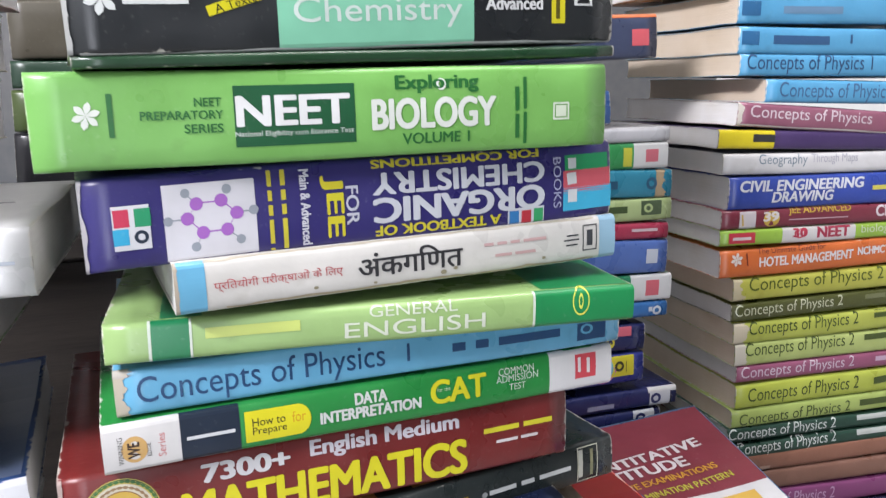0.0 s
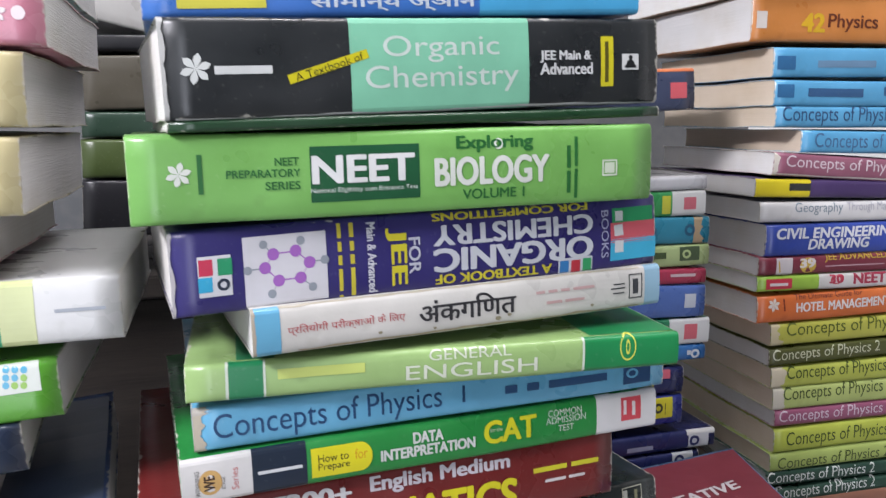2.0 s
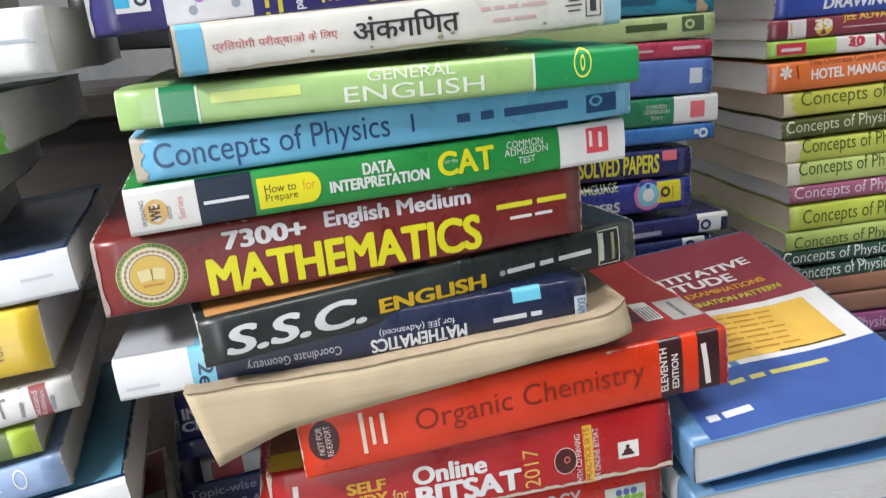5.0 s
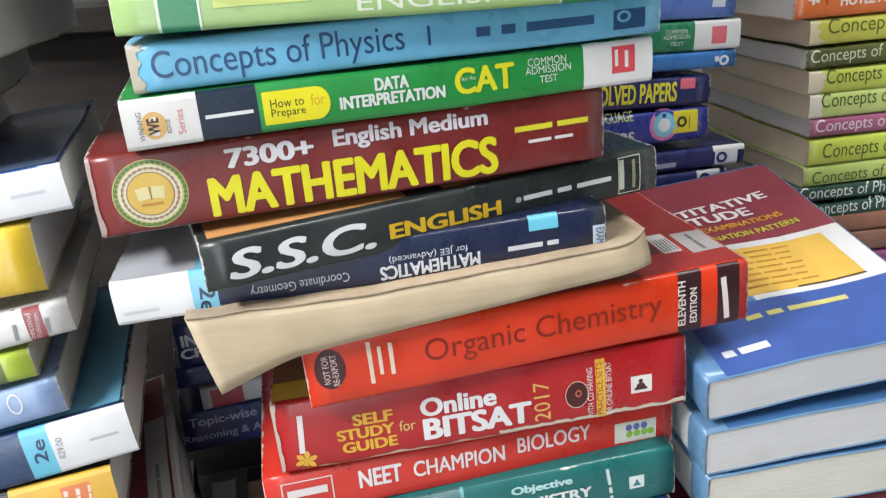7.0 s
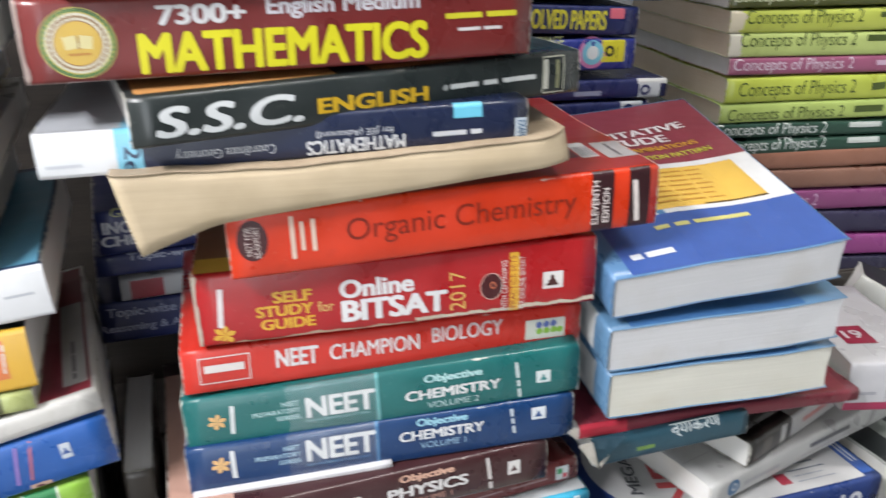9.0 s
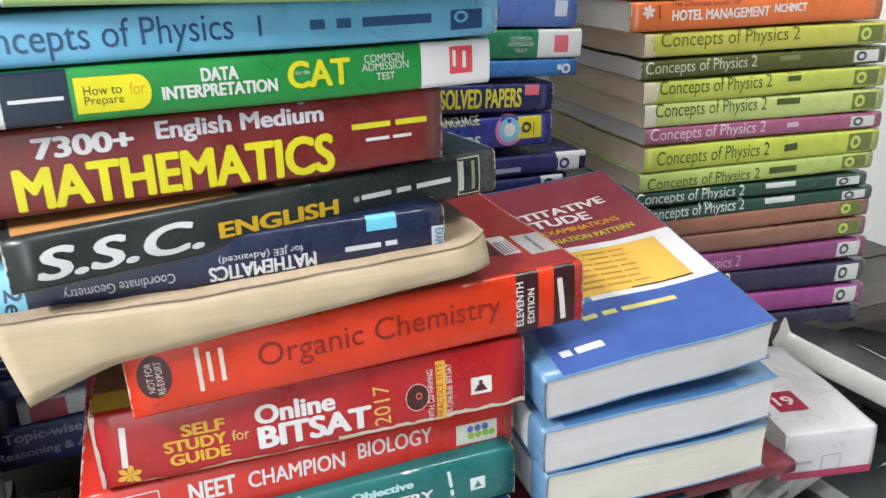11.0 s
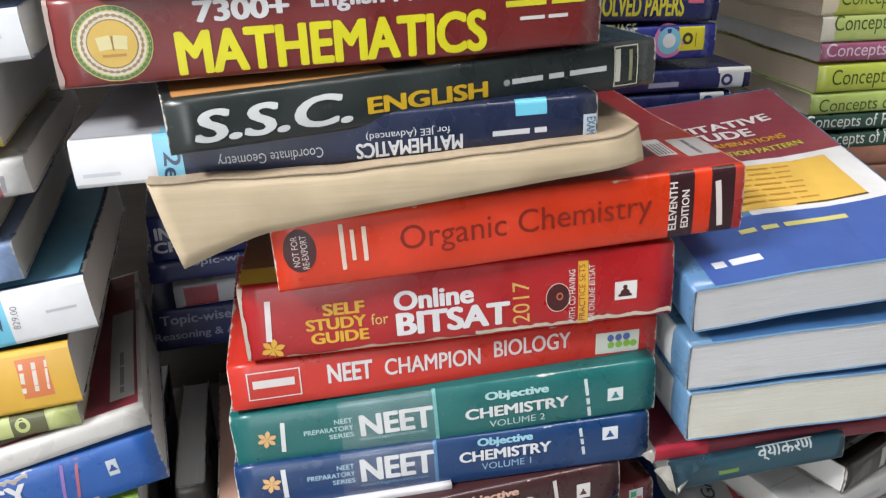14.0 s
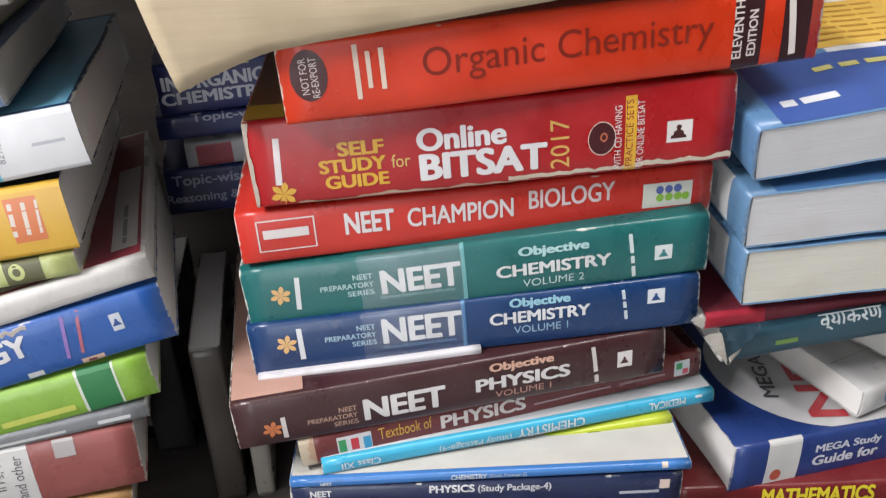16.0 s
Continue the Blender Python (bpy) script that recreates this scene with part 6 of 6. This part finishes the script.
# books on the dark shelf behind
b = book("brown-grey book in the shade of the shelf", (-0.0758, 0.72, 1.2729), 0, 1.3177, (0.24, 0.0439, 0.17), "4a463c", "grey", 0.6, "books on the dark shelf")
b = book("dark green book in the shade of the shelf", (-0.0777, 0.72, 1.2507), 0, 0.4172, (0.24, 0.0208, 0.17), "24382c", "grey", 0.6, "books on the dark shelf")
b = book("olive green book in the shade of the shelf", (-0.0791, 0.72, 1.2176), 0, -0.3227, (0.24, 0.0316, 0.17), "3c4a26", "grey", 0.6, "books on the dark shelf")
b = book("black book in the shade of the shelf", (-0.0814, 0.72, 1.1701), 0, -1.8409, (0.24, 0.0462, 0.17), "1e1e22", "grey", 0.6, "books on the dark shelf")

# Added to fill the dark triangle below the aslant book; it stands for shadow.
b = book("thin black filler book standing for the shadow under the aslant paperback", (-0.13, 0.72, 1.3185), 0, 1.3, (0.11, 0.0135, 0.17), "17171a", "grey", 0.4, "books on the dark shelf")
b = book("pale grey paperback lying aslant over the shelf books", (-0.17, 0.722, 1.3695), 0, -13, (0.2, 0.036, 0.17), "a3a19c", "grey", 0.4, "books on the dark shelf")

# ---- softer things ----
def floppy_book():
    """A limp book in cream paper whose free corner droops past the book below."""
    base = new("textbook")
    base.matrix_world = pose(-0.0051, 0.3524, 0.978, 0, 0, -3)
    tagged(base, "limp cream-papered book with a drooping corner between two textbooks", "book", "books in the main stack")
    w, d, n = 0.235, 0.17, 40

    def edge(x):
        u = x / w
        low = 0.0005 + 0.115 * x - 0.0095 * max(0.0, 1 - x / 0.046) ** 1.2
        high = 0.033 + 0.0098 * max(0.0, u - 0.35) / 0.65
        return low, high

    cols = []
    for i in range(n + 1):
        x = w * i / n
        low, high = edge(x)
        ring = []
        for k in range(7):
            f = k / 6
            slide = 0.011 * (1 - f) * max(0.0, 1 - x / 0.07)
            bow = -0.0016 * math.sin(math.pi * f) + 0.0007 * noise.noise(Vector((x * 30, f * 3, 1)))
            curl = 0.016 * max(0.0, (x / w - 0.9) / 0.1) ** 2 * (0.35 + 0.65 * f)
            ring.append((x + slide, bow + curl, low + (high - low) * f))
        tail = [(x, y, high + 0.001 * noise.noise(Vector((x * 20, y * 20, 4)))) for y in (d * 0.4, d)]
        tail += [(x, d, low + 0.004), (x, d * 0.4, low + 0.002)]
        cols.append(ring + tail)
    bm = grid_mesh(cols, closed=True)
    for f in bm.faces:
        f.smooth = True
    m, nn, l, b = material("cream_wrapper", 0.7)
    co = nn.new("ShaderNodeTexCoord").outputs["Object"]
    mp = nn.new("ShaderNodeMapping")
    mp.inputs["Scale"].default_value = (10, 10, 260)
    l.new(co, mp.inputs[0])
    streak, patch = noise_node(nn, l, mp.outputs[0], 1.0, 5), noise_node(nn, l, co, 35, 4)
    tone = blend(nn, l, "MIX", ramp(nn, l, patch, 0.3, 0.75), (0.38, 0.305, 0.205, 1), (0.31, 0.245, 0.155, 1))
    l.new(blend(nn, l, "MULTIPLY", 1.0, tone, ramp(nn, l, streak, 0.35, 0.7, 0.9, 1.04)), b.inputs["Base Color"])
    bump = nn.new("ShaderNodeBump")
    bump.inputs["Strength"].default_value, bump.inputs["Distance"].default_value = 0.3, 0.0008
    l.new(streak, bump.inputs["Height"])
    l.new(bump.outputs[0], b.inputs["Normal"])
    part("page_block", bm, m, base)
    top = [[(w * i / n, y, edge(w * i / n)[1] + 0.0008 + 0.0008 * noise.noise(Vector((i * 0.3, y * 20, 9)))) for y in (-0.001 + 0.016 * max(0.0, (i / n - 0.9) / 0.1) ** 2, 0.03, 0.08, d)] for i in range(n + 1)]
    bm = grid_mesh(top)
    bmesh.ops.solidify(bm, geom=bm.faces[:], thickness=0.0006)
    # Browner than the pages: shadow of the books above, put into the colour.
    part("cover", bm, plain("shaded_wrapper", (0.24, 0.18, 0.12, 1), (0.33, 0.26, 0.18, 1), 30, 0.6), base, "paper cover, coloured brown for the shade on it")


floppy_book()

# standing books in the gap behind, their covers darkened to hold the gap's shade
GAP = "books standing in the gap"
BOOK["wave"] = 0.0004
b = book("grey-brown book standing upright in the gap, darkened for its shade", (-0.006, 0.415, 0.682), 0, 90, (0.118, 0.018, 0.12), "35302b", "grey", 0.5, GAP)
b = book("near-black upright book standing for the shade in the gap", (-0.041, 0.47, 0.682), 0, 90, (0.10, 0.026, 0.13), "18181a", "grey", 0.4, GAP)
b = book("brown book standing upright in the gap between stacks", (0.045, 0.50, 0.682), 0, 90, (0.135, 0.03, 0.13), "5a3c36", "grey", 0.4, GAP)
b = book("white-edged booklet standing upright, greyed for the shade of the gap", (0.012, 0.415, 0.682), 0, 90, (0.062, 0.012, 0.1), "76726a", "grey", 0.4, GAP)

# paperbacks lying on the study guide
BOOK["wave"] = 0.003
b = book("thick white paperback with a round blue emblem lying askew", (0.359, 0.338, 0.7435), 14, 1.5, (0.235, 0.02, 0.15), "b8b7b4", "white", 0.5, "books beside the main stack")
disc(b, 0.024, 0.01, 0.0062, 0.0068, "35608a", 2)
disc(b, 0.0245, 0.0105, 0.003, 0.0036, "b8c4d0", 3, 0.5)
bar(b, 0.055, 0.009, 0.04, 0.006, 0, "9a9a9c")
bar(b, 0.135, 0.012, 0.05, 0.006, 0, "4c4c50")
bar(b, 0.135, 0.006, 0.07, 0.003, 0, "a8a4a4")
top_panel(b, 0.002, 0.03, 0.028, 0.0285, "8a8a88", 0)
b = book("dark and white paperback lying on a white one", (0.393, 0.346, 0.766), 20.5, 2.0, (0.165, 0.021, 0.08), "2c2a28", "white", 0.8, "books beside the main stack")
top_panel(b, 0.001, 0.012, 0.036, 0.06, "c89a2a", 0)
rect(b, 0.040, 0.047, 0.003, 0.019, "b4b2ac", 1)
rect(b, 0.016, 0.028, 0.004, 0.017, "4a4640", 1)
rect(b, 0.054, 0.1645, 0.0, 0.021, "b4b1af")
top_panel(b, 0.054, 0.1645, 0.002, 0.078, "a4a4a2", 0)
bar(b, 0.1, 0.012, 0.06, 0.006, 0, "b86a66")
bar(b, 0.145, 0.012, 0.014, 0.006, 0, "6a6a6e")
b = book("thick pale book with a dark glossy cover on the table", (0.545, 0.345, 0.6825), 4, 0, (0.2, 0.045, 0.13), "b4b6b0", "white", 0.6, "books beside the main stack")
top_panel(b, 0.003, 0.197, 0.004, 0.126, "24282a", 0)
top_panel(b, 0.03, 0.05, 0.02, 0.11, "8a908c", 1)


def flap(at, yaw, corners, mat, label):
    """A torn, folded corner of a cover: a thin three-cornered sheet, slightly curled."""
    bm = bmesh.new()
    n = 7
    a, c, d = [Vector((x, 0, z)) for x, z in corners]
    rows = []
    for i in range(n + 1):
        rows.append([])
        for k in range(n + 1 - i):
            u, v = i / n, k / n
            p = a + (c - a) * u + (d - a) * v
            p.y = -0.005 * (u * v * 2 + 0.5 * u * u) + 0.0012 * noise.noise(p * 150)
            if u + v > 0.98 or u * v == 0:
                p.x += 0.0007 * noise.noise(p * 420)
            rows[-1].append(bm.verts.new(p))
    for i in range(n):
        for k in range(n - i):
            bm.faces.new((rows[i][k], rows[i + 1][k], rows[i][k + 1]))
            if k < n - i - 1:
                bm.faces.new((rows[i + 1][k], rows[i + 1][k + 1], rows[i][k + 1]))
    bmesh.ops.solidify(bm, geom=bm.faces[:], thickness=0.0006)
    ob = part("torn_paper", bm, mat, None)
    ob.matrix_world = pose(*at, 0, 0, yaw)
    return tagged(ob, label, "paper", "torn scraps")


SCRAP = plain("scrap_paper", (0.56, 0.54, 0.50, 1), (0.46, 0.43, 0.37, 1), 30, 0.8)
TEAL_SCRAP = plain("teal_scrap", (0.02, 0.055, 0.085, 1), (0.03, 0.08, 0.11, 1), 30, 0.5)
flap((0.2513, 0.3397, 0.8171), -3, ((0.0000, 0.0000), (0.0079, 0.0045), (0.0163, -0.0203)), SCRAP, "white torn corner folded off the teal book")
flap((0.2586, 0.3384, 0.8223), -3, ((0.0000, 0.0000), (0.0235, 0.0008), (0.0084, -0.0183)), TEAL_SCRAP, "teal torn corner folded off the teal book")
flap((0.2831, 0.3386, 0.8221), -3, ((0.0000, 0.0000), (-0.0165, -0.0191), (-0.0149, -0.0257)), SCRAP, "pale torn strip along the teal book corner")
flap((0.2426, 0.3402, 0.8289), -3, ((0.0000, 0.0000), (0.0048, 0.0058), (0.0074, -0.0066)), SCRAP, "small white scrap at the end of a maroon book")
